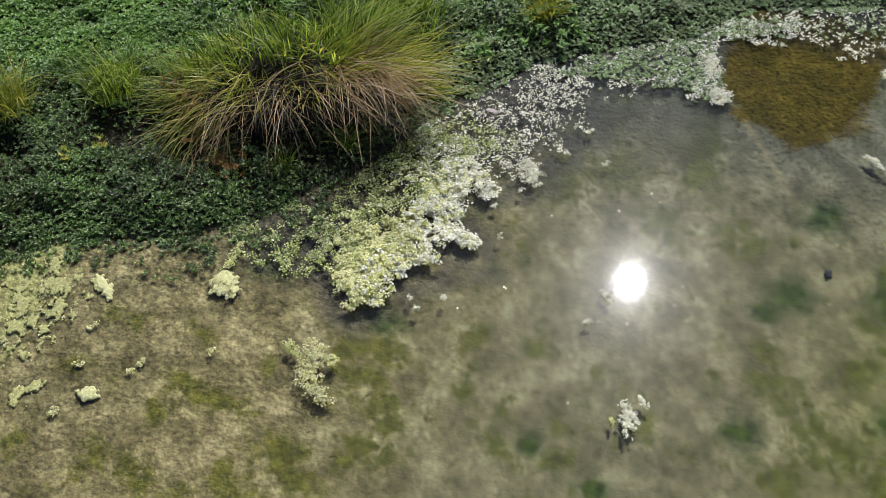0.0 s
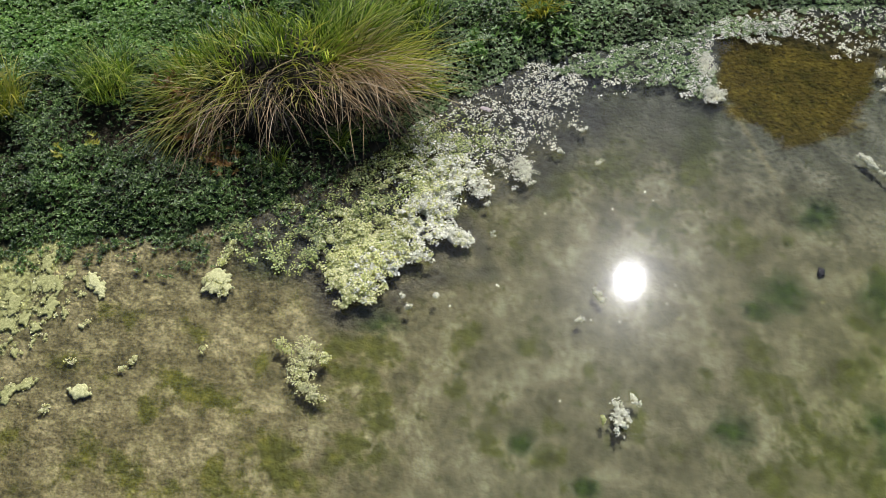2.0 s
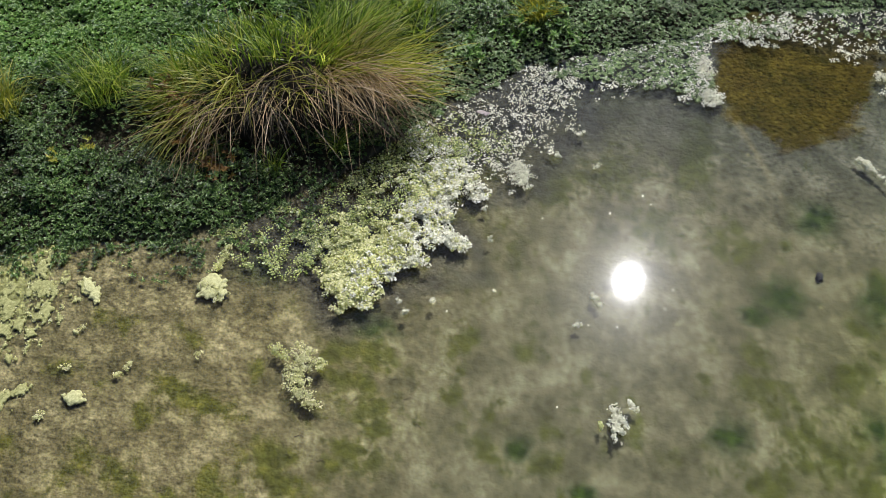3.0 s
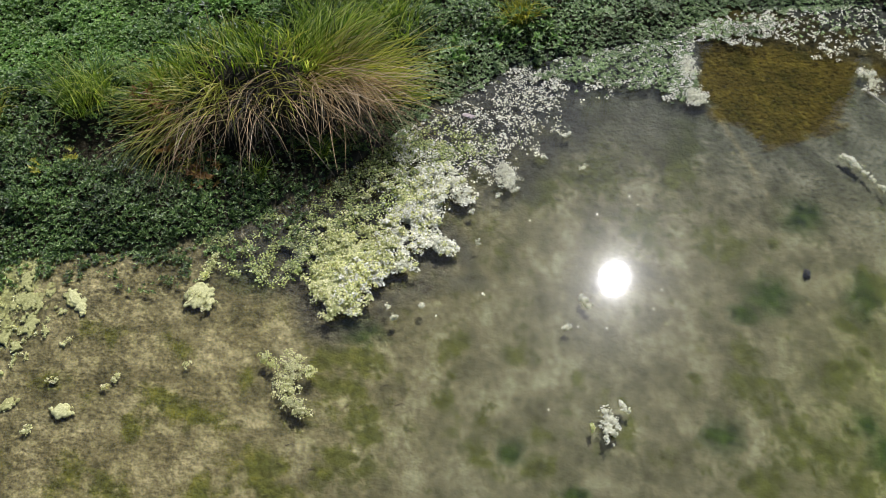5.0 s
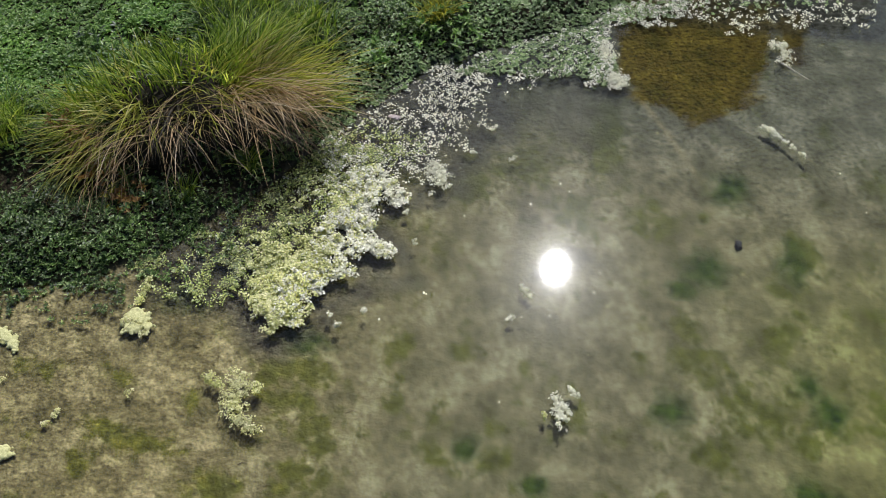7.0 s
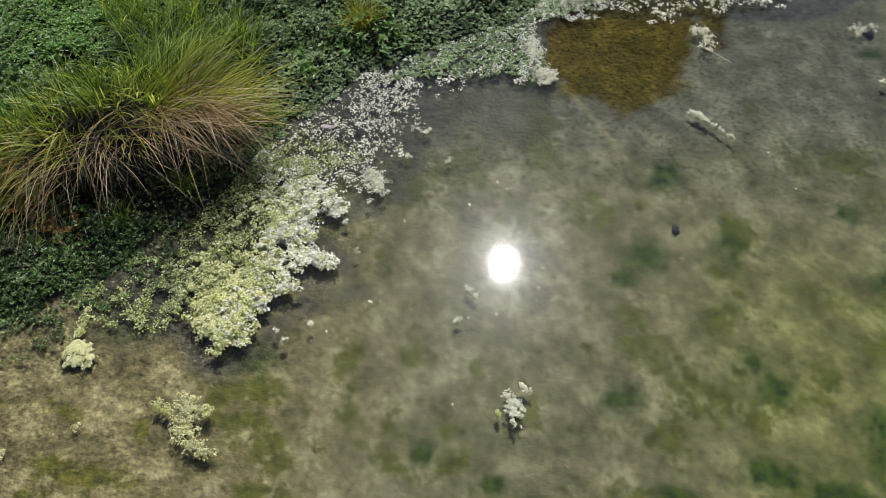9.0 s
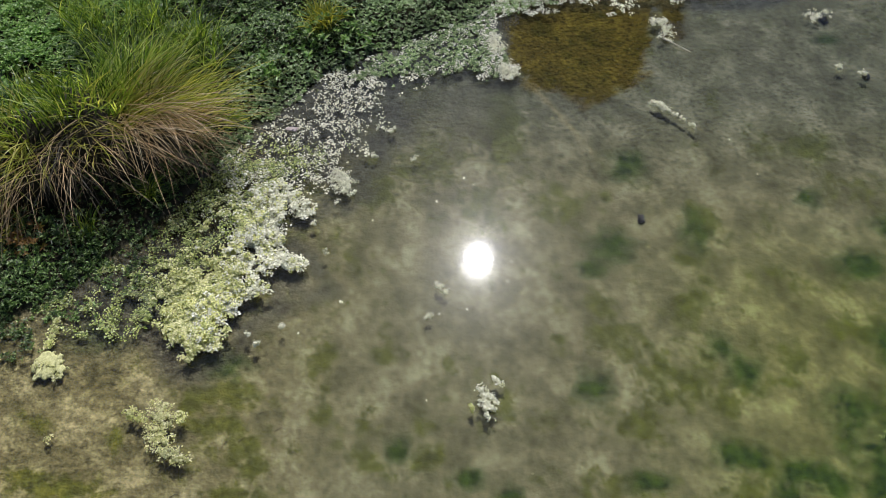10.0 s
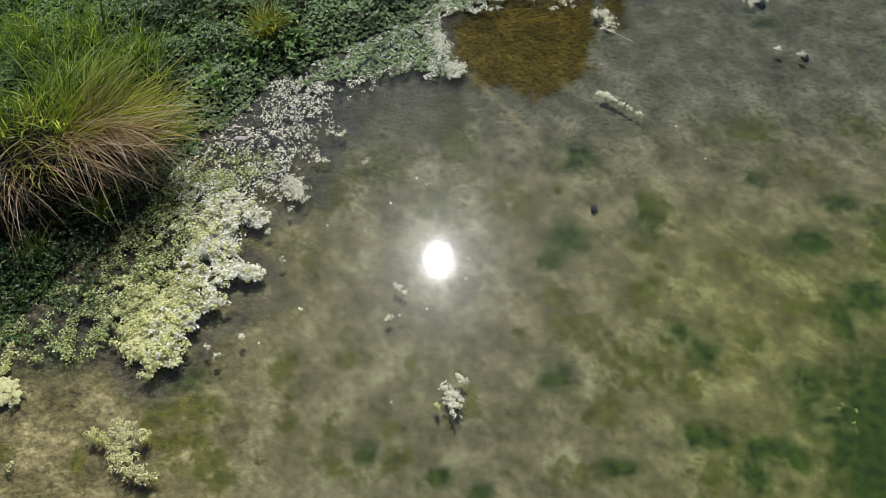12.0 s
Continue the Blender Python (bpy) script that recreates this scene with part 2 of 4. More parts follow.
def lattice(x, y, cell, seed):
    """Smooth random field between 0 and 1 with features of about cell metres."""
    u, v = np.asarray(x) / cell + 1000.0, np.asarray(y) / cell + 1000.0
    i, j = np.floor(u).astype(int), np.floor(v).astype(int)
    a, b = u - i, v - j
    a, b = a * a * (3 - 2 * a), b * b * (3 - 2 * b)

    def corner(p, q):
        s = np.sin((p * 127.1 + q * 311.7 + seed * 74.7) % 6283.0) * 43758.5453
        return s - np.floor(s)

    low = corner(i, j) * (1 - a) + corner(i + 1, j) * a
    high = corner(i, j + 1) * (1 - a) + corner(i + 1, j + 1) * a
    return low * (1 - b) + high * b


def clouds(x, y, cell, seed, octaves=4):
    total, weight = 0.0, 0.0
    for k in range(octaves):
        total = total + lattice(x, y, cell / 2 ** k, seed + 13 * k) * 0.55 ** k
        weight += 0.55 ** k
    return total / weight


def smooth(a, b, x):
    t = np.clip((x - a) / (b - a), 0, 1)
    return t * t * (3 - 2 * t)


def signed(x, y, outline):
    """Distance from a closed outline in metres, positive inside."""
    x, y = np.asarray(x, float), np.asarray(y, float)
    best, inside = np.full(x.shape, 1e9), np.zeros(x.shape, bool)
    for (ax, ay), (bx, by) in zip(outline, outline[1:] + outline[:1]):
        dx, dy = bx - ax, by - ay
        t = np.clip(((x - ax) * dx + (y - ay) * dy) / (dx * dx + dy * dy), 0, 1)
        best = np.minimum(best, np.hypot(x - ax - t * dx, y - ay - t * dy))
        if dy:
            inside ^= ((ay > y) != (by > y)) & (x < ax + dx * (y - ay) / dy)
    return np.where(inside, best, -best)


def mesh_of(name, verts, faces, material, sizes=None, soft=False):
    """A mesh from arrays; faces all of one size, as an array with a row each."""
    me = bpy.data.meshes.new(name)
    verts, faces = np.asarray(verts, np.float32), np.asarray(faces, np.int32)
    k = faces.shape[1]
    me.vertices.add(len(verts))
    me.vertices.foreach_set("co", verts.ravel())
    me.loops.add(faces.size)
    me.loops.foreach_set("vertex_index", faces.ravel())
    me.polygons.add(len(faces))
    me.polygons.foreach_set("loop_start", np.arange(0, faces.size, k, dtype=np.int32))
    if soft:
        me.polygons.foreach_set("use_smooth", np.ones(len(faces), bool))
    me.update()
    me.validate()
    me.materials.append(material)
    return me


def part(name, mesh, parent, label=""):
    ob = new(name, mesh)
    ob.parent = parent
    return tagged(ob, label)


def thing(name, x, y, z, label, category, group="", kind=""):
    ob = new(name)
    ob.location = (x, y, z)
    ob.empty_display_size = 0.1
    return tagged(ob, label, category, group, kind)


LEAF = np.array([(0, 0, 0), (0.33, -0.5, 0.1), (0.33, 0.5, 0.1), (0.45, 0, 0), (0.75, -0.36, 0.05), (0.75, 0.36, 0.05), (1, 0, -0.1)])
LEAF_FACES = np.array([(0, 3, 1), (0, 2, 3), (3, 4, 1), (3, 2, 5), (3, 6, 4), (3, 5, 6)])


SMALL = np.array([(0, 0, 0), (0.45, -0.5, 0.14), (0.45, 0.5, 0.14), (1, 0, -0.08)])
SMALL_FACES = np.array([(0, 3, 1), (0, 2, 3)])


def leaves(pos, yaw, lift, lean, length, width, form=LEAF, faces=LEAF_FACES):
    """Arrays for many small folded leaves: foot, heading, rise, sideways lean, length, width."""
    n = len(pos)
    a = np.stack([np.cos(yaw) * np.cos(lift), np.sin(yaw) * np.cos(lift), np.sin(lift)], 1)
    s = np.stack([-np.sin(yaw), np.cos(yaw), np.zeros(n)], 1)
    up = np.cross(a, s)
    s, up = s * np.cos(lean)[:, None] + up * np.sin(lean)[:, None], up * np.cos(lean)[:, None] - s * np.sin(lean)[:, None]
    length, width = np.broadcast_to(length, n), np.broadcast_to(width, n)
    v = pos[:, None] + form[None, :, :1] * (a * length[:, None])[:, None] + form[None, :, 1:2] * (s * width[:, None])[:, None] \
        + form[None, :, 2:] * (up * width[:, None])[:, None]
    f = faces[None] + len(form) * np.arange(n)[:, None, None]
    return v.reshape(-1, 3), f.reshape(-1, 3)


def sprigs(pos, count, length, width, lift=(0.1, 0.9), spread=0.0, lean=0.25, form=LEAF, faces=LEAF_FACES):
    """Rosettes of leaves, one on every place; spread: how far the leaf feet stray."""
    n = len(pos)
    who = np.repeat(np.arange(n), count)
    turn = np.tile(np.arange(count) * 2.4, n) + np.repeat(rng.uniform(0, 6.28, n), count) + rng.normal(0, 0.25, n * count)
    size = np.repeat(rng.uniform(0.7, 1.25, n), count) * rng.uniform(0.75, 1.2, n * count)
    foot = pos[who] + rng.normal(0, 1, (n * count, 3)) * np.array([spread, spread, spread * 0.35])
    rise = rng.uniform(*lift, n * count)
    return leaves(foot, turn, rise, rng.normal(0, lean, n * count), length * size, width * size, form, faces)


def cushions(pos, reach, height, count, length, width, lean=0.3):
    """Small domes of leaves, one on every place, the leaves shingled down their sides."""
    n = len(pos)
    who = np.repeat(np.arange(n), count)
    k = len(who)
    big = np.repeat(rng.uniform(0.6, 1.3, n), count)
    az, r = rng.uniform(0, 6.28, k), np.sqrt(rng.random(k))
    rr, hh = reach * big, height * big * rng.uniform(0.8, 1.1, k)
    foot = pos[who] + np.column_stack([rr * r * np.cos(az), rr * r * np.sin(az), hh * (1 - r * r)])
    lift = -np.arctan(1.4 * hh * r / rr) + rng.normal(0.1, lean, k)
    size = rng.uniform(0.7, 1.3, k)
    return leaves(foot, az + rng.normal(0, 0.7, k), lift, rng.normal(0, lean, k), length * size, width * size)


def blades(root, az, start, end, length, width, seg=7, bend=1.4):
    """Arching grass blades: foot, heading, angle from upright at the foot and at the tip, length, width."""
    n = len(root)
    s = (np.arange(seg) + 0.5) / seg
    th = start[:, None] + (end - start)[:, None] * s[None] ** bend
    head = az[:, None] + rng.normal(0, 0.25, n)[:, None] * s[None]
    step = np.stack([np.sin(th) * np.cos(head), np.sin(th) * np.sin(head), np.cos(th)], 2) * (length / seg)[:, None, None]
    line = np.concatenate([root[:, None], root[:, None] + np.cumsum(step, 1)], 1)
    twist = rng.normal(0, 0.7, n)
    side = np.stack([-np.sin(az) * np.cos(twist), np.cos(az) * np.cos(twist), np.sin(twist)], 1)
    taper = np.interp(np.linspace(0, 1, seg + 1), [0, 0.2, 0.6, 1], [0.6, 1.0, 0.8, 0.06])
    w = 0.5 * (width[:, None] * taper[None])[:, :, None] * side[:, None]
    v = np.stack([line - w, line + w], 2).reshape(-1, 3)
    k = 2 * (seg + 1)
    q = np.array([(2 * i, 2 * i + 1, 2 * i + 3, 2 * i + 2) for i in range(seg)])
    f = q[None] + k * np.arange(n)[:, None, None]
    return v, f.reshape(-1, 4)


def tubes(lines, radius, sides=5):
    """Thin round stems along lists of points, tapering a little."""
    verts, faces = [], []
    for line in lines:
        line = [Vector(p) for p in line]
        base = len(verts)
        for i, p in enumerate(line):
            d = (line[min(i + 1, len(line) - 1)] - line[max(i - 1, 0)]).normalized()
            a = d.cross(Vector((0.31, 0.2, 0.93))).normalized()
            b = d.cross(a)
            r = radius * (1 - 0.6 * i / max(1, len(line) - 1))
            for k in range(sides):
                c = 2 * math.pi * k / sides
                verts.append(p + a * (r * math.cos(c)) + b * (r * math.sin(c)))
        for i in range(len(line) - 1):
            for k in range(sides):
                u, w = base + i * sides + k, base + i * sides + (k + 1) % sides
                faces.append((u, w, w + sides, u + sides))
    return [tuple(v) for v in verts], faces


def lump(radius, squash, rough, seed, levels=3):
    """An uneven rounded body as a bmesh."""
    bm = bmesh.new()
    bmesh.ops.create_icosphere(bm, subdivisions=levels, radius=1.0)
    for v in bm.verts:
        k = 1 + rough * noise.fractal(v.co * 1.6 + Vector((seed, 0, 0)), 0.8, 2.0, 4)
        v.co = Vector((v.co.x * radius[0], v.co.y * radius[1], v.co.z * radius[1] * squash)) * k
    return bm


def sheet(xs, ys, cell, field, level, thick, base, deep=0.012):
    """A ragged crust over all places where the field passes the level: rounded rims, uneven top, sides going down."""
    gx, gy = np.arange(xs[0], xs[1], cell), np.arange(ys[0], ys[1], cell)
    GX, GY = np.meshgrid(gx, gy)
    F = field(GX, GY)
    top = base + thick * smooth(level - 0.05, level + 0.35, F) * (0.55 + 0.9 * clouds(GX, GY, 0.035, 211, 2))
    on = (F[:-1, :-1] + F[1:, :-1] + F[:-1, 1:] + F[1:, 1:]) / 4 > level
    GX, GY = GX + cell * 0.6 * (lattice(GX, GY, cell * 1.1, 5) - 0.5), GY + cell * 0.6 * (lattice(GX, GY, cell * 1.1, 6) - 0.5)
    idx = np.arange(F.size).reshape(F.shape)
    faces = [np.stack([idx[:-1, :-1], idx[:-1, 1:], idx[1:, 1:], idx[1:, :-1]], -1)[on]]
    pad = np.pad(on, 1)
    low = idx + F.size
    for gone, a, b in ((~pad[:-2, 1:-1], (0, 0), (0, 1)), (~pad[2:, 1:-1], (1, 1), (1, 0)), (~pad[1:-1, :-2], (1, 0), (0, 0)), (~pad[1:-1, 2:], (0, 1), (1, 1))):
        rim = on & gone
        j, i = np.nonzero(rim)
        p, q = (j + a[0], i + a[1]), (j + b[0], i + b[1])
        faces.append(np.stack([idx[q], idx[p], low[p], low[q]], -1))
    faces = np.concatenate(faces)
    verts = np.concatenate([np.stack([GX, GY, top], -1).reshape(-1, 3), np.stack([GX, GY, top * 0 + base - deep], -1).reshape(-1, 3)])
    used, back = np.unique(faces, return_inverse=True)
    return verts[used], back.reshape(faces.shape)


def mesh_from(bm, name, material, soft=True):
    me = bpy.data.meshes.new(name)
    bm.to_mesh(me)
    bm.free()
    for p in me.polygons:
        p.use_smooth = soft
    me.materials.append(material)
    return me


# ---- the ground: one sheet, pond bed and bank ----
# the main floating mat
MAT = [(-1.51, 2.28), (-1.41, 2.31), (-1.3, 2.43), (-1.32, 2.56), (-1.14, 2.75), (-1.16, 2.86), (-1.09, 2.95), (-0.87, 2.88), (-0.92, 2.97), (-1.07, 3.1), (-1.13, 3.22), (-0.93, 3.47), (-1.01, 3.6),
       (-0.81, 3.55), (-0.74, 3.61), (-0.76, 3.87), (-0.63, 3.89), (-0.7, 4.14), (-0.5, 4.13), (-0.62, 4.36), (-0.68, 4.75), (-0.95, 4.8), (-1.25, 4.52), (-1.4, 4.25), (-1.58, 3.99), (-1.7, 3.6), (-1.85, 3.3),
       (-2.0, 2.95), (-1.86, 2.69), (-1.66, 2.44)]
# where single plants stand on the bank
VIEW = [(-5.6, 0.9), (-3.9, 1.6), (-3.4, 1.95), (-2.3, 2.25), (-1.2, 4.05), (-0.75, 4.5), (0.45, 4.6), (0.45, 5.55), (1.6, 5.95), (2.5, 6.2), (2.3, 6.7), (1.2, 6.75), (-0.6, 6.45), (-3.4, 6.1), (-5.6, 4.4)]
POND = [(-40, -60), (-14, -14), (-9, -3), (-6, 0.3), (-4.6, 1.35), (-3.63, 1.95), (-3.33, 2.2), (-2.74, 2.42), (-2.44, 2.6), (-2.24, 2.85), (-2.06, 3.1), (-1.85, 3.36),
        (-1.67, 3.7), (-1.5, 4.06), (-1.32, 4.35), (-1.0, 4.75), (-0.6, 5.0), (0.0, 5.35), (0.3, 5.8), (1.2, 6.15), (2.0, 6.25), (2.7, 6.8), (4.2, 7.6), (9, 9), (30, 12), (60, 10), (60, -60)]


# thinned dips deepening the bank's shade: x, y, reach along x and y
SHADE_HOLLOWS = [(-3.48, 3.0, 0.32, 0.19), (-2.3, 3.26, 0.55, 0.17), (-2.8, 3.1, 0.36, 0.18), (-2.9, 4.27, 0.26, 0.1), (-4.05, 2.62, 0.2, 0.1)]


def land_height(x, y):
    d = signed(x, y, POND)
    wob = clouds(x, y, 0.5, 3) - 0.5
    crumb = clouds(x, y, 0.1, 7, 2) - 0.5
    out = np.maximum(-d, 0)
    dip = sum(np.exp(-((x - hx) / rx) ** 2 - ((y - hy) / ry) ** 2) for hx, hy, rx, ry in SHADE_HOLLOWS)
    bank = 0.012 + 0.16 * (1 - np.exp(-out / 0.45)) + 0.05 * np.minimum(out, 8) + wob * 0.08 * smooth(0, 0.5, out)
    bank = bank - 0.12 * dip * smooth(0, 0.4, out)
    deep = np.interp(x, [-4, -3, -2.2, -1.2, 0, 2, 5, 20], [0.006, 0.01, 0.04, 0.072, 0.06, 0.055, 0.13, 0.8])
    bed = -deep * smooth(-0.02, 0.45, d) - 0.004 + wob * np.minimum(deep * 0.5, 0.03) + crumb * (0.012 + 0.014 * smooth(-2.2, -3.0, x))
    return np.where(d > 0, bed, bank), d


def spread_out(lo, hi, step, far):
    inner = np.arange(lo, hi + step / 2, step)
    out = step * np.cumsum(1.32 ** np.arange(1, 60))
    out = out[out < far]
    return np.concatenate([lo - out[::-1], inner, hi + out])


gx, gy = spread_out(-6.2, 4.6, 0.02, 500), spread_out(0.2, 7.6, 0.02, 500)
X, Y = np.meshgrid(gx, gy)
Z, D = land_height(X, Y)
nx, ny = len(gx), len(gy)
idx = np.arange(nx * ny).reshape(ny, nx)
quads = np.stack([idx[:-1, :-1], idx[:-1, 1:], idx[1:, 1:], idx[1:, :-1]], -1).reshape(-1, 4)
ground_mesh = mesh_of("ground", np.stack([X, Y, Z], -1).reshape(-1, 3), quads, GROUND, soft=True)
# thick green weed on the bed: x, y, reach along x, reach along y
# (-1.95, 2.72) and (-1.6, 3.25) also darken the bed for the tussock's shadow
WEED = [(1.52, 1.95, 0.13, 0.11), (1.87, 1.85, 0.18, 0.11), (2.24, 2.27, 0.2, 0.14), (2.5, 2.62, 0.1, 0.2), (1.63, 2.44, 0.09, 0.11), (-0.26, 1.85, 0.08, 0.08), (0.78, 2.29, 0.13, 0.12), (0.93, 3.27, 0.15, 0.17), (1.44, 3.45, 0.1, 0.19), (1.06, 3.96, 0.15, 0.15), (0.12, 1.71, 0.1, 0.07), (0.79, 3.1, 0.1, 0.08), (2.45, 3.23, 0.18, 0.11),
        (2.68, 2.83, 0.15, 0.17), (1.52, 2.6, 0.07, 0.1), (1.6, 2.48, 0.08, 0.08), (2.45, 2.05, 0.2, 0.24), (1.76, 1.69, 0.11, 0.12), (2.02, 1.79, 0.08, 0.09), (2.21, 3.76, 0.1, 0.1), (2.71, 3.57, 0.18, 0.1),
        (0.34, 1.63, 0.09, 0.07), (2.61, 5.32, 0.13, 0.07), (-2.05, 2.46, 0.22, 0.13), (-1.95, 2.72, 0.3, 0.26), (-1.6, 3.25, 0.22, 0.35), (2.7, 1.75, 0.35, 0.25), (-1.3, 2.3, 0.18, 0.1), (1.6, 1.93, 0.13, 0.1), (1.05, 1.75, 0.13, 0.06)]
# olive film lying on the silt, and bare pale silt: x, y, reach along x, reach along y
OLIVE_WEST = [(-2.53, 1.41, 0.08, 0.11), (-2.25, 1.34, 0.09, 0.11), (-2.43, 0.98, 0.13, 0.17), (-2.82, 0.93, 0.12, 0.09), (-2.2, 1.02, 0.13, 0.09), (-1.74, 1.12, 0.12, 0.1), (-1.9, 0.99, 0.1, 0.06),
              (-2.19, 1.56, 0.19, 0.07), (-2.02, 1.51, 0.19, 0.05), (-2.68, 0.68, 0.06, 0.07), (-1.59, 1.08, 0.09, 0.06), (-1.47, 1.38, 0.12, 0.09), (-1.35, 1.25, 0.15, 0.08), (-2.67, 1.83, 0.17, 0.08),
              (-2.32, 1.87, 0.13, 0.08), (-2.81, 1.46, 0.13, 0.09), (-1.79, 1.82, 0.06, 0.11), (-1.44, 2.06, 0.08, 0.09), (-1.19, 2.13, 0.16, 0.08), (-1.24, 1.93, 0.29, 0.05), (-1.12, 1.4, 0.09, 0.08), (-1.14, 1.56, 0.11, 0.07)]
OLIVE_MIDDLE = [(-1.05, 1.78, 0.22, 0.12), (-0.84, 1.81, 0.15, 0.08), (-0.74, 1.75, 0.06, 0.05), (-0.71, 2.05, 0.08, 0.11), (-0.74, 2.39, 0.08, 0.12), (-0.45, 2.14, 0.06, 0.11), (-0.36, 2.42, 0.14, 0.06),
                (-0.05, 2.36, 0.06, 0.13), (-0.92, 1.54, 0.09, 0.06), (-0.42, 1.75, 0.08, 0.07), (-0.22, 1.59, 0.13, 0.06), (-0.09, 1.8, 0.07, 0.08), (-0.09, 2.01, 0.12, 0.05), (-0.46, 1.98, 0.08, 0.05),
                (0.34, 2.19, 0.09, 0.1), (0.57, 2.11, 0.14, 0.08), (0.59, 3.55, 0.18, 0.15), (0.09, 3.56, 0.18, 0.13), (0.88, 3.69, 0.11, 0.13), (-0.55, 3.73, 0.22, 0.19), (0.28, 4.09, 0.11, 0.31), (-0.21, 3.91, 0.11, 0.15)]
OLIVE_EAST = [(0.6, 3.05, 0.07, 0.06), (0.92, 2.89, 0.06, 0.12), (1.06, 3.02, 0.11, 0.16), (0.6, 2.82, 0.07, 0.12), (0.58, 2.57, 0.13, 0.09), (1.14, 2.85, 0.06, 0.08), (0.91, 2.65, 0.19, 0.07), (1.27, 2.82, 0.11, 0.07),
              (1.44, 2.96, 0.08, 0.15), (1.3, 3.22, 0.1, 0.07), (1.12, 2.45, 0.16, 0.13), (1.44, 2.55, 0.09, 0.14), (0.96, 2.1, 0.09, 0.1), (1.17, 2.28, 0.09, 0.06), (1.34, 2.34, 0.12, 0.08), (1.0, 1.75, 0.18, 0.08),
              (1.06, 2.04, 0.13, 0.07), (1.52, 2.3, 0.07, 0.13), (1.02, 2.58, 0.13, 0.11), (1.32, 2.88, 0.07, 0.08), (1.47, 3.52, 0.16, 0.16), (0.84, 2.85, 0.07, 0.16)]
OLIVE_FAR_EAST = [(1.91, 3.55, 0.09, 0.1), (2.23, 4.27, 0.27, 0.13), (3.02, 4.17, 0.15, 0.17), (2.25, 2.82, 0.1, 0.08), (2.37, 2.76, 0.1, 0.06), (1.65, 2.36, 0.11, 0.09), (1.96, 2.55, 0.13, 0.12), (1.87, 2.4, 0.19, 0.05),
                  (2.31, 2.25, 0.16, 0.11), (1.62, 1.94, 0.14, 0.1), (1.53, 1.72, 0.09, 0.13), (2.26, 1.69, 0.18, 0.13), (2.56, 3.87, 0.19, 0.1), (1.89, 3.08, 0.1, 0.08), (2.06, 3.04, 0.14, 0.05), (2.9, 3.2, 0.15, 0.3), (1.75, 4.6, 0.2, 0.08), (1.9, 5.1, 0.12, 0.1)]
PALE_SILT = [(-2.42, 1.24, 0.12, 0.1), (-2.02, 1.26, 0.15, 0.07), (-1.96, 1.96, 0.13, 0.11), (-2.15, 1.69, 0.13, 0.07), (-1.84, 1.72, 0.13, 0.08), (-1.11, 2.3, 0.13, 0.05), (-0.57, 2.32, 0.13, 0.14), (-0.29, 2.27, 0.19, 0.14),
             (-0.37, 1.6, 0.18, 0.08), (-0.71, 1.41, 0.18, 0.07), (-1.0, 1.34, 0.12, 0.07), (1.0, 2.92, 0.13, 0.1), (0.46, 1.89, 0.24, 0.09), (1.27, 3.09, 0.13, 0.12), (0.68, 2.76, 0.06, 0.11), (-2.99, 1.55, 0.16, 0.08),
             (0.02, 2.62, 0.13, 0.12), (0.62, 4.05, 0.22, 0.15), (0.93, 4.16, 0.18, 0.15), (2.1, 4.75, 0.3, 0.2), (1.75, 2.1, 0.15, 0.1), (2.0, 2.2, 0.12, 0.1)]
# brown bed tone, painted mainly where the tree's dark mirror image lies
MIRROR_BROWN = [(0.1, 5.45), (0.2, 5.16), (0.22, 4.93), (0.38, 4.72), (0.61, 4.57), (0.75, 4.5), (0.81, 4.5), (1.02, 4.58), (1.12, 4.66), (1.22, 4.78), (1.3, 5.1), (1.3, 5.43), (1.3, 5.9), (0.3, 5.9)]
MIRROR_BROWN_STRIP = [(1.4, 5.8), (1.62, 5.8), (1.57, 5.29), (1.38, 5.15)]


def blotches(spots, grow=1.15):
    """How strongly a set of ragged spots covers each place of the ground."""
    u = X + 0.05 * (clouds(X, Y, 0.14, 101, 3) - 0.5)
    v = Y + 0.05 * (clouds(X, Y, 0.14, 103, 3) - 0.5)
    total = np.zeros(X.shape)
    for bx, by, rx, ry in spots:
        total = np.maximum(total, np.exp(-((u - bx) / (grow * rx)) ** 2 - ((v - by) / (grow * ry)) ** 2))
    return total


along = np.clip(((X - 0.38) * 0.57 - (Y - 4.76) * 0.87) / 1.082, 0, 1)
trail = np.hypot(X - 0.38 - 0.57 * along, Y - 4.76 + 0.87 * along)
weed = 1.2 * blotches(WEED, 1.2)
weed = np.maximum(weed, 0.85 * smooth(2.5, 3.1, X + 0.7 * (clouds(X, Y, 0.5, 83) - 0.5)) * smooth(6.5, 4.5, X) * smooth(4.4, 3.2, Y) * smooth(0.3, 1.4, Y) + 1.25 * smooth(1.75, 2.5, X + 1.0 * (clouds(X, Y, 0.3, 85) - 0.5)) * smooth(2.75, 2.0, Y + 0.5 * (clouds(X, Y, 0.25, 87) - 0.5)) * smooth(0.3, 1.4, Y + 0.8 * (clouds(X, Y, 0.5, 89) - 0.5)))
weed = weed - 0.06 + 0.5 * (clouds(X, Y, 0.35, 81) - 0.45) * smooth(0.2, 1.4, X)
olive = np.maximum(np.maximum(blotches(OLIVE_WEST), blotches(OLIVE_MIDDLE)), np.maximum(blotches(OLIVE_EAST), blotches(OLIVE_FAR_EAST)))
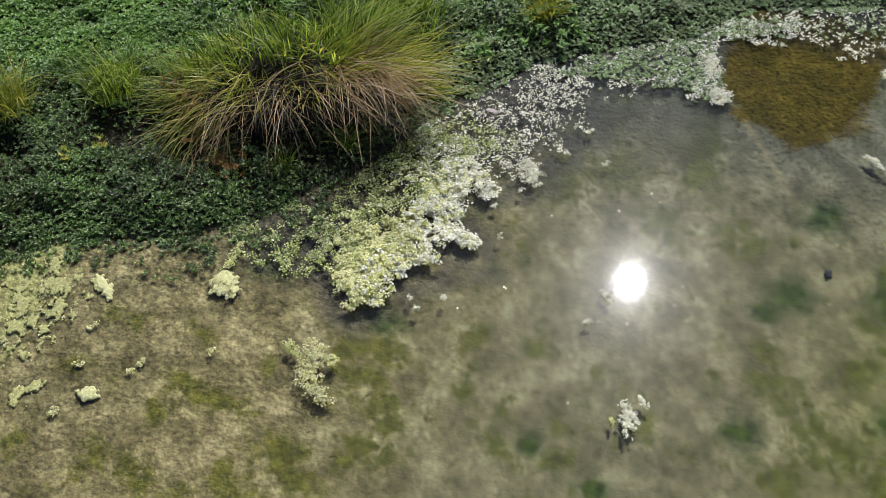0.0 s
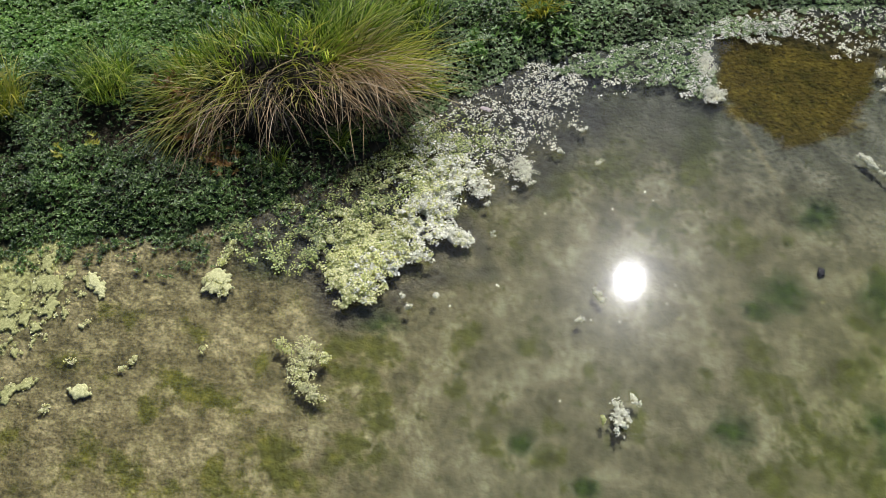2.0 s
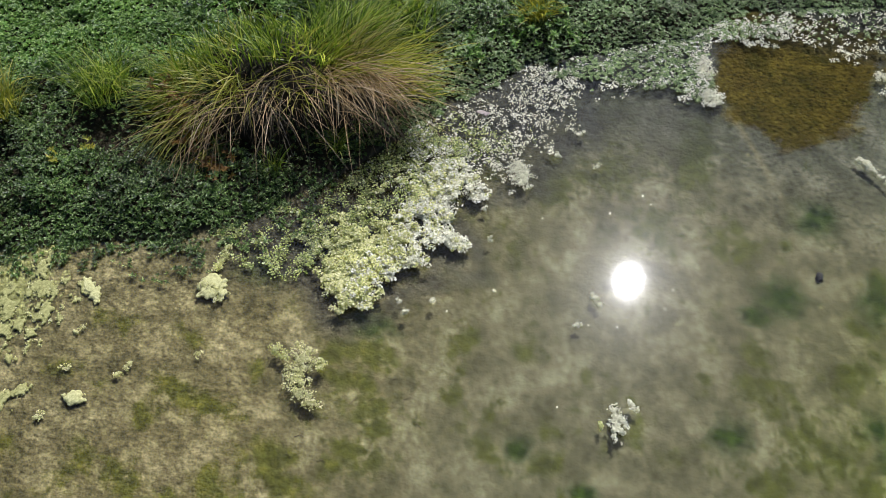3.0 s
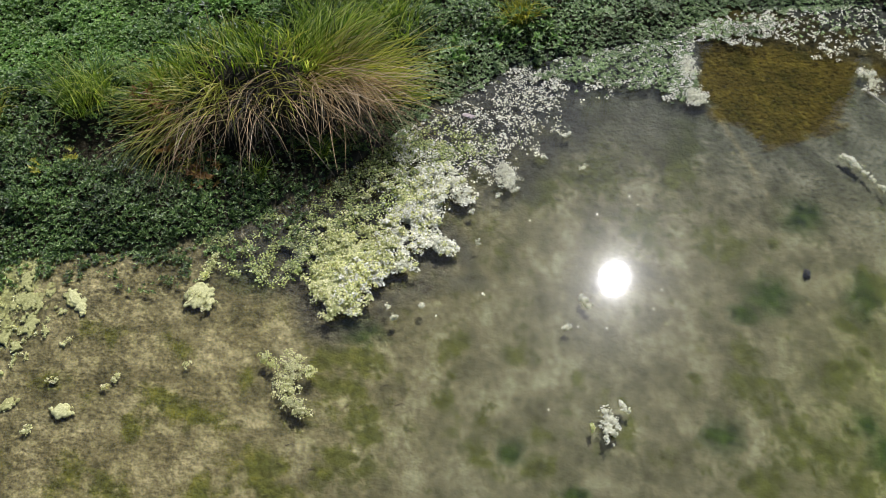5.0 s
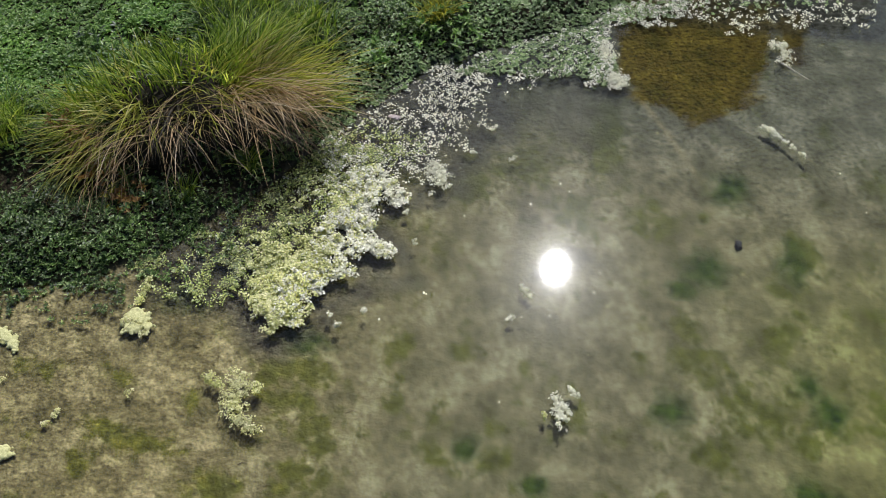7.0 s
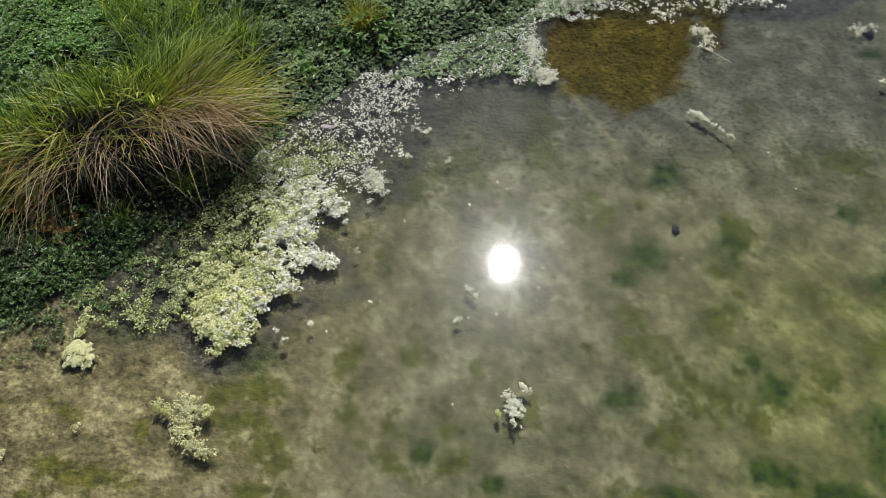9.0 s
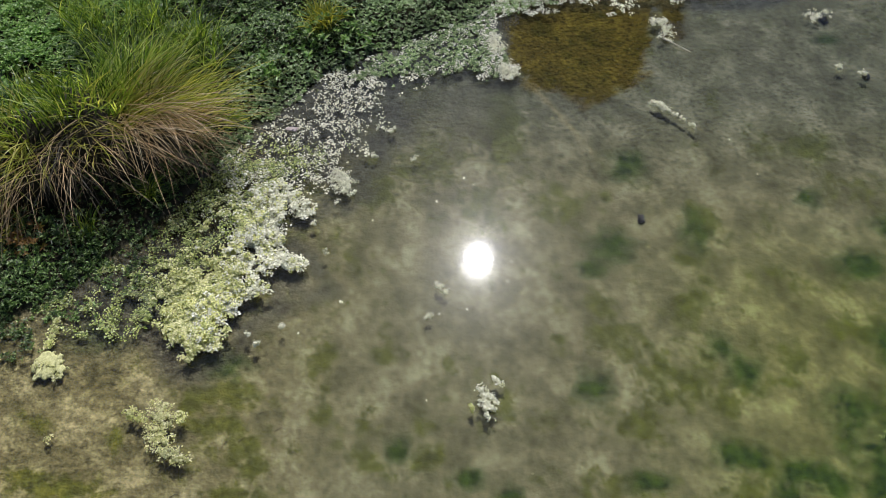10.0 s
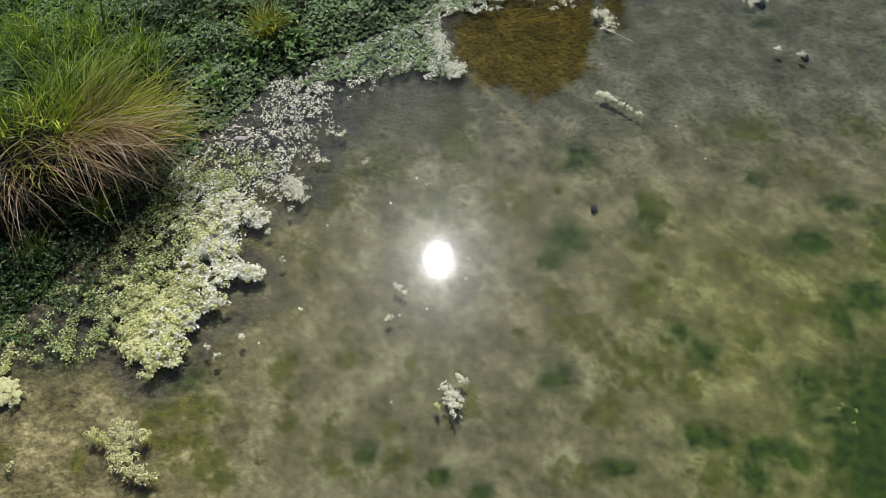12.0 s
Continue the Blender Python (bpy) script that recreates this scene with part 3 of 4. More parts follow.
film = 0.12 + 1.2 * (clouds(0.9 * (0.59 * X - 0.81 * Y), 1.2 * (0.81 * X + 0.59 * Y), 0.2, 21, 3) - 0.5) + (0.66 + 0.3 * smooth(-0.8, -1.6, X)) * olive - 0.6 * blotches(PALE_SILT) - 0.3 * smooth(-1.8, -2.6, X)
film = film + (0.2 - 0.2 * smooth(0.9, 1.8, X)) * smooth(3.5, 4.3, Y - 0.2 * X) + 0.4 * smooth(0.55, 0.1, np.hypot((X + 1.25) * 0.8, (Y - 3.4) * 0.45))
scum = 0.6 * smooth(-2.4, -3.5, X + 0.3 * (Y - 1.7)) * smooth(0.9, 1.6, Y + 0.7 * (clouds(X, Y, 0.35, 113, 3) - 0.5))
scum = scum * smooth(-2.95, -3.25, X + 0.25 * (clouds(X, Y, 0.2, 107, 3) - 0.5)) + 0.25 * scum
film = film - 1.6 * np.exp(-(trail / 0.022) ** 2)
crumbs = np.maximum((0.1 + 0.9 * smooth(3.2, 4.6, Y + 0.35 * smooth(0.6, -0.4, X))) * (0.75 + 0.15 * smooth(1.7, 1.1, X)), 0.1 + 0.5 * smooth(-1.6, -2.8, X))
# outline of the tree's mirror image, painted into the bed colour
patch = smooth(-0.03, 0.03, np.maximum(signed(X, Y, MIRROR_BROWN), signed(X, Y, MIRROR_BROWN_STRIP)) + 0.3 * (clouds(X, Y, 0.16, 109, 4) - 0.5))
# dark mud, with the mat's shadow and dark reflections painted in with it
muck_shade = 0.48 * smooth(3.85, 4.5, Y - 0.1 * X + 0.5 * (clouds(X, Y, 0.3, 97, 3) - 0.5)) * (smooth(1.9, 0.2, X) * (1 - 0.95 * patch) * 0.75 + 0.25 * smooth(0.5, -0.1, X)) + 0.18 * smooth(4.2, 4.9, Y) * smooth(1.2, 2.0, X) * (1 - patch) + 0.85 * smooth(0.6, 0.35, D) * smooth(2.5, 2.85, Y) * smooth(-0.9, -1.4, X) + 0.75 * smooth(0.16, 0.0, np.abs(signed(X, Y, MAT) + 0.06) + 0.2 * (clouds(X, Y, 0.15, 99, 2) - 0.4)) + 0.8 * smooth(0.0, 0.2, signed(X, Y, MAT)) + 0.85 * np.exp(-((X + 1.98) / 0.4) ** 2 - ((Y - 2.56) / 0.22) ** 2) + 0.85 * smooth(0.0, 0.15, -D + 0.7) * smooth(5.45, 5.65, Y) * smooth(0.3, 0.6, X) * (1 - 0.6 * patch)
track = np.exp(-(trail / 0.018) ** 2) * smooth(0.2, 0.45, clouds(X, Y, 0.1, 95, 2))
muck_shade, crumbs = muck_shade * (1 - track), crumbs * (1 - 0.8 * track)
for name, values in (("weed", weed), ("muck_shade", np.clip(muck_shade, 0, 0.85)), ("warm", np.maximum(smooth(-0.3, -2.0, X), 0.2 * track)), ("tan", smooth(0.7, 2.0, X) * smooth(3.9, 2.8, Y)), ("sky_tint", smooth(3.5, 4.8, Y) * (1 - patch) * (1 - track)), ("turf", smooth(0.1, -0.3, signed(X, Y, VIEW))), ("crumbs", crumbs), ("mirror_brown", 0.08 * smooth(4.2, 4.8, Y - 0.15 * X) + 0.9 * patch), ("film", film), ("scum", scum), ("land", smooth(-0.03, 0.05, -D))):
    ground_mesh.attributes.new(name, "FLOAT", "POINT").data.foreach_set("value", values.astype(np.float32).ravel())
ground = tagged(new("ground", ground_mesh), "tan silt pond bed with olive algae rising to a dark soil bank", "ground", kind="structure")

wx, wy = spread_out(-6.0, 5.0, 1.0, 60), spread_out(-1.0, 8.0, 1.0, 60)
A, B = np.meshgrid(wx, wy)
idx = np.arange(A.size).reshape(A.shape)
quads = np.stack([idx[:-1, :-1], idx[:-1, 1:], idx[1:, 1:], idx[1:, :-1]], -1).reshape(-1, 4)
water = tagged(new("water", mesh_of("water", np.stack([A, B, 0 * A], -1).reshape(-1, 3), quads, WATER)), "still clear shallow pond water mirroring the sun", "water", kind="structure")
water.visible_shadow = False


def scatter(outline, tries, chance):
    """Random places inside an outline, kept with the given chance (a function of x and y and the distance to the edge)."""
    xs, ys = [p[0] for p in outline], [p[1] for p in outline]
    x, y = rng.uniform(min(xs), max(xs), tries), rng.uniform(min(ys), max(ys), tries)
    d = signed(x, y, outline)
    keep = (d > -0.05) & (rng.random(tries) < chance(x, y, d))
    return x[keep], y[keep]


# ---- low plants that cover the bank ----


EDGE = [(-0.95, 4.62), (-0.66, 4.55), (-0.39, 4.49), (-0.3, 4.64), (-0.04, 4.72), (0.17, 4.68), (0.3, 4.71), (0.33, 4.93), (0.2, 5.13), (0.3, 5.41), (0.57, 5.46), (0.75, 5.53), (0.89, 5.51), (1.0, 5.3),
        (1.05, 5.6), (1.15, 5.46), (1.37, 5.55), (1.64, 5.7), (2.03, 5.74), (2.1, 6.1), (1.2, 6.2), (0.0, 5.6), (-0.5, 5.15)]


def bank_cover():
    x, y = scatter(VIEW, 225000, lambda x, y, d: np.ones(x.shape))
    z, d = land_height(x, y)
    fringe = 0.16 * (clouds(x, y, 0.16, 5) - 0.5) + 0.07 * (clouds(x, y, 0.05, 9) - 0.5)
    keep = (d + fringe * 1.6 < 0.02) | (signed(x, y, EDGE) + fringe * 2.2 > 0.08) & (rng.random(len(x)) < 0.6 - 0.48 * smooth(0.3, 0.8, x))
    keep |= (d < 0.34) & (x < -1.9) & (rng.random(len(x)) < 0.5 * smooth(0.5, 0.75, clouds(x, y, 0.09, 91) + 0.2 * smooth(0.3, 0.0, d)))
    # plants taken out, baring dark soil where tussock and tufts cast shade
    shade = sum(np.exp(-((x - hx) / rx) ** 2 - ((y - hy) / ry) ** 2) for hx, hy, rx, ry in SHADE_HOLLOWS)
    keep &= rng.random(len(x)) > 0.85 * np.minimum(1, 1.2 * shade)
    keep &= rng.random(len(x)) > 0.3 * smooth(0.44, 0.34, clouds(x, y, 0.17, 37, 3)) * smooth(0.0, 0.15, -d)
    x, y, z, d = x[keep], y[keep], np.maximum(z[keep], 0), d[keep]
    lawn = (smooth(0.9, 1.5, -d + 0.3 * smooth(-2.1, -1.5, x) + 0.5 * (clouds(x, y, 0.5, 31) - 0.5)) > rng.random(len(x)))
    canopy = 0.012 + (0.1 - 0.055 * lawn) * smooth(0.2, 0.75, clouds(x, y, 0.17, 37, 3)) * smooth(-0.02, 0.25, -d)
    p = np.stack([x, y, z + canopy * rng.uniform(0.35, 1.0, len(x))], 1)
    # far-shore plants, given the lighter sheen colour
    edge = ~lawn & (x + 0.3 * clouds(x, y, 0.4, 33) > -1.45 + 0.7 * smooth(4.6, 4.9, y))
    v, f = sprigs(p[edge], 7, 0.0175, 0.0078, (-0.1, 0.6), form=SMALL, faces=SMALL_FACES)
    tagged(new("shore_plants", mesh_of("shore_plants", v, f, EDGE_LEAF)), "low plants at the far shore, coloured grey-green for their sheen", "plants", kind="stuff")
    lawn = lawn | edge
    v, f = sprigs(p[~lawn], 7, 0.0195, 0.008, (-0.1, 0.8), form=SMALL, faces=SMALL_FACES)
    cover = tagged(new("bank_plants", mesh_of("bank_plants", v, f, BANK_LEAF)), "dense dark green low narrow-leaved plants along the water's edge", "plants", kind="stuff")
    lawn = lawn & ~edge
    v, f = sprigs(p[lawn], 6, 0.021, 0.0115, (-0.1, 0.65), form=SMALL, faces=SMALL_FACES)
    tagged(new("lawn_plants", mesh_of("lawn_plants", v, f, LAWN_LEAF)), "bright green low leafy ground cover on the bank", "plants", kind="stuff")


bank_cover()

# ---- floating mats ----
SPARSE = [(-2.5, 2.6), (-2.3, 2.8), (-1.96, 2.9), (-1.78, 2.61), (-1.88, 2.45), (-2.05, 2.4), (-2.28, 2.47)]


def mat(name, outline, tries, chance, length, width, material, label, heap=0.03, lift=(-0.15, 0.3), count=5, dome=None, crust=None):
    x, y = scatter(outline, tries, chance)
    z = 0.004 + heap * smooth(0.3, 0.75, clouds(x, y, 0.09, 41)) * rng.uniform(0.2, 1.0, len(x))
    root = thing(name, float(x.mean()), float(y.mean()), 0.0, label, "floating plants", kind="stuff")
    p = np.stack([x - x.mean(), y - y.mean(), z], 1)
    if dome:
        v, f = cushions(p, dome, dome * 0.42, count, length, width, 0.22)
    else:
        v, f = sprigs(p, count, length, width, lift, 0.011, 0.22)
    tagged(part("foliage", mesh_of(name, v, f, material), root), kind="stuff")
    if crust:
        v, f = sheet((-2.1, -0.45), (2.2, 4.3), 0.008, crust, 0.42, 0.009, 0.0)
        v[:, :2] -= (x.mean(), y.mean())
        tagged(part("algae_bed", mesh_of("algae_bed", v, f, CREAM_SCUM if material is MAT_LEAF else PALE_SCUM, soft=True), root, "lumpy pale algae between the leaves"), kind="stuff")
    lines = []
    for i in range(0, len(p), max(1, len(p) // 160)):
        a = rng.uniform(0, 6.28)
        q = Vector(p[i])
        e = Vector((math.cos(a), math.sin(a), 0)) * rng.uniform(0.03, 0.08)
        lines.append([q + Vector((0, 0, 0.004)), q + e * 0.5 + Vector((0, 0, 0.008)), q + e])
    v, f = tubes(lines, 0.0013, 4)
    tagged(part("runners", mesh_of("runners", v, f, STEM), root, "thin pale trailing stems"), kind="stuff")
    return root


def dense_chance(x, y, d):
    rag = d + 0.26 * (clouds(x, y, 0.1, 51) - 0.47)
    body = smooth(3.8, 3.35, y + 0.45 * (x + 1.2)) * smooth(0.0, 0.04, rag) * (0.3 + 0.7 * smooth(0.02, 0.15, rag))
    gaps = smooth(0.4, 0.54, clouds(x, y, 0.07, 55) + 0.2 * smooth(2.95, 2.55, y) + 0.19 * smooth(-1.55, -1.15, x - 0.3 * (y - 2.9)))
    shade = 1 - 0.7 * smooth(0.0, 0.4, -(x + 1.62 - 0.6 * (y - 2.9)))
    return body * gaps * shade


# where sun glint is painted into the mat as white leaf colour
def whitened(x, y):
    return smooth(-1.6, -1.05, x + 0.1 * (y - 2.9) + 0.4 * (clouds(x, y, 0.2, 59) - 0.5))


def loose_chance(x, y, d):
    spots = 0.2 + 0.85 * smooth(0.48, 0.6, clouds(x, y, 0.11, 53)) + 0.5 * smooth(0.22, 0.1, np.hypot(x + 0.9, (y - 4.35) * 0.8))
    return smooth(3.0, 3.4, y + 0.45 * (x + 1.2)) * spots * smooth(-0.02, 0.05, d)


# how far the mat's leaf colour is dulled for the tussock's shade
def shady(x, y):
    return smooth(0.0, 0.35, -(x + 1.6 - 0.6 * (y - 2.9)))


mat("shaded_leaf_mat", MAT, 22000, lambda x, y, d: 0.7 * smooth(0.0, 0.04, d) * smooth(0.33, 0.52, clouds(x, y, 0.07, 58)) * smooth(-0.2, 0.2, -(x + 1.6 - 0.6 * (y - 2.9))) * smooth(4.1, 3.7, y), 0.012, 0.009, POND_LEAF, "floating leaves coloured dull green for the tussock's shade", 0.03, (-0.25, 0.5))
mat("floating_leaf_mat", MAT, 14000, lambda x, y, d: dense_chance(x, y, d) * (1 - 0.8 * whitened(x, y)) * (1 - shady(x, y)), 0.0128, 0.0104, MAT_LEAF,
    "thick pale yellow-green mat of small floating leaves", 0.05, count=13, dome=0.015, crust=lambda x, y: dense_chance(x, y, signed(x, y, MAT)) * (1 - 0.8 * whitened(x, y)) * (1 - shady(x, y)))
mat("whitened_leaf_mat", MAT, 16000, lambda x, y, d: dense_chance(x, y, d) * whitened(x, y), 0.0134, 0.011, PALE_LEAF,
    "part of a floating leaf mat coloured whitish for sun glint", 0.048, count=12, dome=0.014, crust=lambda x, y: dense_chance(x, y, signed(x, y, MAT)) * whitened(x, y))
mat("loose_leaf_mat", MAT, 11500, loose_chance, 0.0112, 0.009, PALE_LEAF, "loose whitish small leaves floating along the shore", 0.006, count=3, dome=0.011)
mat("sparse_leaf_mat", SPARSE, 2600, lambda x, y, d: 0.5 * smooth(0.47, 0.58, clouds(x, y, 0.08, 57)), 0.013, 0.01, POND_LEAF, "loose patch of small floating leaves coloured green for shade", 0.02)
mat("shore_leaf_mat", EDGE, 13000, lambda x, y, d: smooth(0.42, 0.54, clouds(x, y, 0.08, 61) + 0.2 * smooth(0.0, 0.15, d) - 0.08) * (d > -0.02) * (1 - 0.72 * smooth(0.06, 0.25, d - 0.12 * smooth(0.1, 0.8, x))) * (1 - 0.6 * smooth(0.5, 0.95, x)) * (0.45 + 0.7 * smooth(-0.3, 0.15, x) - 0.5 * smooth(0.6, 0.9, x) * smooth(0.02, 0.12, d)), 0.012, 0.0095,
    PALE_LEAF, "floating leaves at the far water edge, coloured silvery for sun glint", 0.025, count=5, dome=0.012)


# ---- single floating plants ----
def floating_plant(spine, reach, count, material, label, heap=0.03, tails=5, group="floating clumps", size=0.0125, dome=0.016):
    """A clump along a line of points; reach: half its width."""
    count *= 3
    spine = [Vector((*p, 0)) for p in spine]
    mid = sum(spine, Vector()) / len(spine)
    root = thing("floating_plant", mid.x, mid.y, 0, label, "floating plant", group)
    seg = rng.integers(0, max(1, len(spine) - 1), count)
    t = rng.random(count)
    pts = np.array([spine[i].lerp(spine[min(i + 1, len(spine) - 1)], k) - mid for i, k in zip(seg, t)])
    pts[:, :2] += rng.normal(0, reach * 0.56, (count, 2))
    hub = rng.integers(0, count, max(3, count // 7))
    near = np.argmin(((pts[:, None, :2] - pts[None, hub, :2]) ** 2).sum(2), 1)
    pts[:, :2] += (pts[hub][near][:, :2] - pts[:, :2]) * 0.35
    pts[:, 2] = 0.003 + heap * rng.random(count) ** 1.5
    v, f = cushions(pts, dome * 0.72, dome * 0.42, 6, size * 0.8, size * 0.62, 0.3)
    tagged(part("foliage", mesh_of("foliage", v, f, material), root), kind="stuff")
    for k in range(tails):
        a = rng.uniform(0, 6.28)
        q = Vector(pts[rng.integers(0, count)])
        e = Vector((math.cos(a), math.sin(a), 0)) * rng.uniform(0.04, 0.1)
        v, f = tubes([[q, q + e * 0.5 + Vector((0.01, 0, -0.004)), q + e + Vector((0, 0, -0.015))]], 0.0016, 4)
        part("stem", mesh_of("stem", v, f, STEM), root)
    return root


floating_plant([(-1.6, 2.0), (-1.54, 1.92), (-1.56, 1.84), (-1.52, 1.77)], 0.06, 90, CREAM_LEAF, "ragged pale green floating plant clump on shallow water", tails=10)
floating_plant([(-1.72, 1.95), (-1.66, 1.9)], 0.045, 20, MAT_LEAF, "greener edge shoots of a floating clump", tails=5)
floating_plant([(-1.47, 1.96), (-1.44, 1.93)], 0.03, 10, MAT_LEAF, "thin shoots beside a floating clump", tails=4)
floating_plant([(-1.5, 1.74), (-1.44, 1.72), (-1.38, 1.69)], 0.035, 36, CREAM_LEAF, "small pale clump trailing off a larger one", tails=7)
# the white leaf colour carries these clumps' dazzle
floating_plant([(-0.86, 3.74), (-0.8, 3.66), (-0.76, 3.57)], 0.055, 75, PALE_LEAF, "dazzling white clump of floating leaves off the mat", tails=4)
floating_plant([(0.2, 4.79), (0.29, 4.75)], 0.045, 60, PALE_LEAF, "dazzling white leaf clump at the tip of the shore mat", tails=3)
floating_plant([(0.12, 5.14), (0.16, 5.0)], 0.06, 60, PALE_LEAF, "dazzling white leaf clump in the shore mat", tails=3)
floating_plant([(0.16, 2.21), (0.19, 2.14), (0.21, 2.07)], 0.036, 48, PALE_LEAF, "oval cluster of whitish floating leaves", tails=6, dome=0.011)
floating_plant([(0.22, 2.28), (0.28, 2.25)], 0.018, 9, PALE_LEAF, "small whitish side shoot on the water", tails=2, size=0.011, dome=0.009)
floating_plant([(0.1, 2.11), (0.12, 2.08)], 0.015, 5, MAT_LEAF, "tiny pale shoot on the water", tails=2, size=0.011, dome=0.009)
floating_plant([(-2.33, 2.22), (-2.27, 2.2), (-2.22, 2.16)], 0.045, 7, CREAM_LEAF, "bright yellow-green floating clump by the bank", tails=6)
floating_plant([(-2.31, 2.3), (-2.31, 2.5)], 0.03, 28, MAT_LEAF, "loose line of yellow-green leaves near the bank", tails=4)
floating_plant([(1.24, 4.52), (1.29, 4.5), (1.32, 4.47), (1.37, 4.44)], 0.016, 40, PALE_LEAF, "long whitish floating plant shoot", tails=6, size=0.011, dome=0.01)
floating_plant([(1.34, 4.45), (1.39, 4.42), (1.44, 4.38), (1.5, 4.33), (1.54, 4.28)], 0.009, 22, PALE_LEAF, "thin whitish end of a floating shoot", tails=5, size=0.01, dome=0.008)
floating_plant([(1.32, 5.38), (1.42, 5.38), (1.4, 5.2)], 0.045, 45, PALE_LEAF, "whitish floating plant caught with a stick", tails=6)
floating_plant([(2.5, 5.5), (2.64, 5.58)], 0.06, 14, PALE_LEAF, "whitish floating plant far out on the water", tails=5)
floating_plant([(2.61, 4.98), (2.63, 4.96)], 0.018, 9, PALE_LEAF, "tiny white floating plant", tails=2, size=0.011, dome=0.009)
floating_plant([(2.77, 4.92), (2.79, 4.9)], 0.02, 10, PALE_LEAF, "tiny white floating plant over dark weed", tails=3, size=0.011, dome=0.009)
floating_plant([(2.3, 2.06), (2.46, 2.04)], 0.05, 2, POND_LEAF, "few pale shoots over dark green weed", tails=4, size=0.011, dome=0.009)
floating_plant([(-0.14, 2.89), (-0.08, 2.85)], 0.028, 14, PALE_LEAF, "few white floating leaves near the glare", heap=0.008, tails=3, size=0.011, dome=0.009)
floating_plant([(-0.15, 2.69), (-0.18, 2.65)], 0.015, 5, PALE_LEAF, "few white floating leaves", heap=0.008, tails=2, size=0.011, dome=0.009)
for px, py, k in [(-1.13, 2.42, 7), (-1.19, 2.48, 3), (-1.01, 2.54, 4), (-0.94, 3.31, 5), (-0.82, 3.48, 3), (-0.35, 3.89, 3), (-0.83, 3.09, 2), (-0.52, 4.14, 6), (-0.62, 3.9, 6)]:
    floating_plant([(px - 0.015, py - 0.01), (px + 0.015, py + 0.015)], 0.018, k, PALE_LEAF, "small drifting tuft of pale leaves", tails=2, group="drifting tufts", size=0.011, dome=0.008)
for px, py, k in [(-2.47, 1.57, 9), (-2.49, 1.5, 4), (-2.13, 1.77, 3), (-2.84, 1.69, 3), (-2.76, 1.14, 5), (-2.79, 1.45, 3), (-2.21, 2.14, 5)]:
    floating_plant([(px - 0.01, py - 0.015), (px + 0.01, py + 0.02)], 0.02, k, CREAM_LEAF, "small pale tuft stranded on the shallow mud", heap=0.012, tails=3, group="stranded tufts", size=0.012, dome=0.009)


def mud_scrap(x, y, rx, ry, turn, broken, seed, thick=0.012):
    """A ragged, slightly raised crust of dried plant scum on the wet mud; broken: how far it falls into crumbs."""
    c, n = math.cos(turn), math.sin(turn)

    def field(u, v):
        a, b = (u * c + v * n) / rx, (v * c - u * n) / ry
        return np.exp(-0.7 * (a * a + b * b)) + broken * 2.0 * (clouds((u * c + v * n) * 1.7 + x, v * c - u * n + y, 0.07, seed, 4) - 0.57) + (0.7 if thick > 0.009 else 1.5) * (clouds(u + x, v + y, 0.022, seed + 5, 3) - 0.52)

    reach = 1.7 * max(rx, ry)
    v, f = sheet((-reach, reach), (-reach, reach), max(0.004, reach / 70), field, 0.5, thick, 0.0)
    if not len(f):
        return
    root = thing("mud_scrap", x, y, 0.002, "cream-yellow crust of dried plant scum on wet mud", "plant scum", "mud scraps")
    tagged(part("crust", mesh_of("crust", v, f, CREAM_SCUM if thick > 0.009 else SCUM), root), kind="stuff")
    if thick > 0.009:
        return
    pick = rng.integers(0, len(v), 8 + int(2200 * rx * ry))
    v, f = sprigs(v[pick] * (1, 1, 0.8), 3, 0.009, 0.0075, (-0.2, 0.3), 0.004, form=SMALL, faces=SMALL_FACES)
    tagged(part("foliage", mesh_of("foliage", v, f, CREAM_LEAF), root, "small dried leaves"), kind="stuff")


for k, (px, py, rx, ry, turn, broken) in enumerate([
        (-2.97, 1.97, 0.075, 0.045, -0.6, 0.4), (-2.9, 1.92, 0.045, 0.035, -0.9, 0.4), (-2.28, 2.2, 0.095, 0.075, -0.4, 0.45), (-2.65, 1.3, 0.075, 0.045, 0.3, 0.45), (-2.86, 1.67, 0.028, 0.02, 0.2, 0.5),
        (-3.12, 1.77, 0.05, 0.13, 0.2, 1.1), (-3.2, 1.64, 0.1, 0.1, 0.2, 1.2), (-3.22, 1.86, 0.08, 0.11, 0.2, 1.1), (-3.36, 1.72, 0.13, 0.17, 0.3, 0.9), (-3.28, 1.52, 0.11, 0.08, 0.3, 1.2), (-3.0, 1.19, 0.04, 0.08, -0.3, 0.8),
        (-2.95, 1.24, 0.05, 0.05, 0.4, 0.8), (-3.1, 1.4, 0.09, 0.06, 0.3, 1.3), (-3.3, 2.02, 0.09, 0.08, 0.3, 1.1), (-2.79, 1.44, 0.022, 0.02, 0.0, 0.6), (-2.75, 1.14, 0.018, 0.02, 0.0, 0.6)]):
    if k > 4:
        rx, ry, broken = 0.72 * rx, 0.72 * ry, broken + 0.6
    mud_scrap(px, py, rx, ry, turn, broken, 300 + 7 * k, 0.01 if k < 5 else 0.005)
for k in range(26):
    px, py, size = rng.uniform(-3.45, -2.9), rng.uniform(1.2, 2.0), rng.uniform(0.012, 0.028)
    mud_scrap(px, py, size * 1.3, size, rng.uniform(0, 3), 0.8, 500 + 3 * k, 0.005)


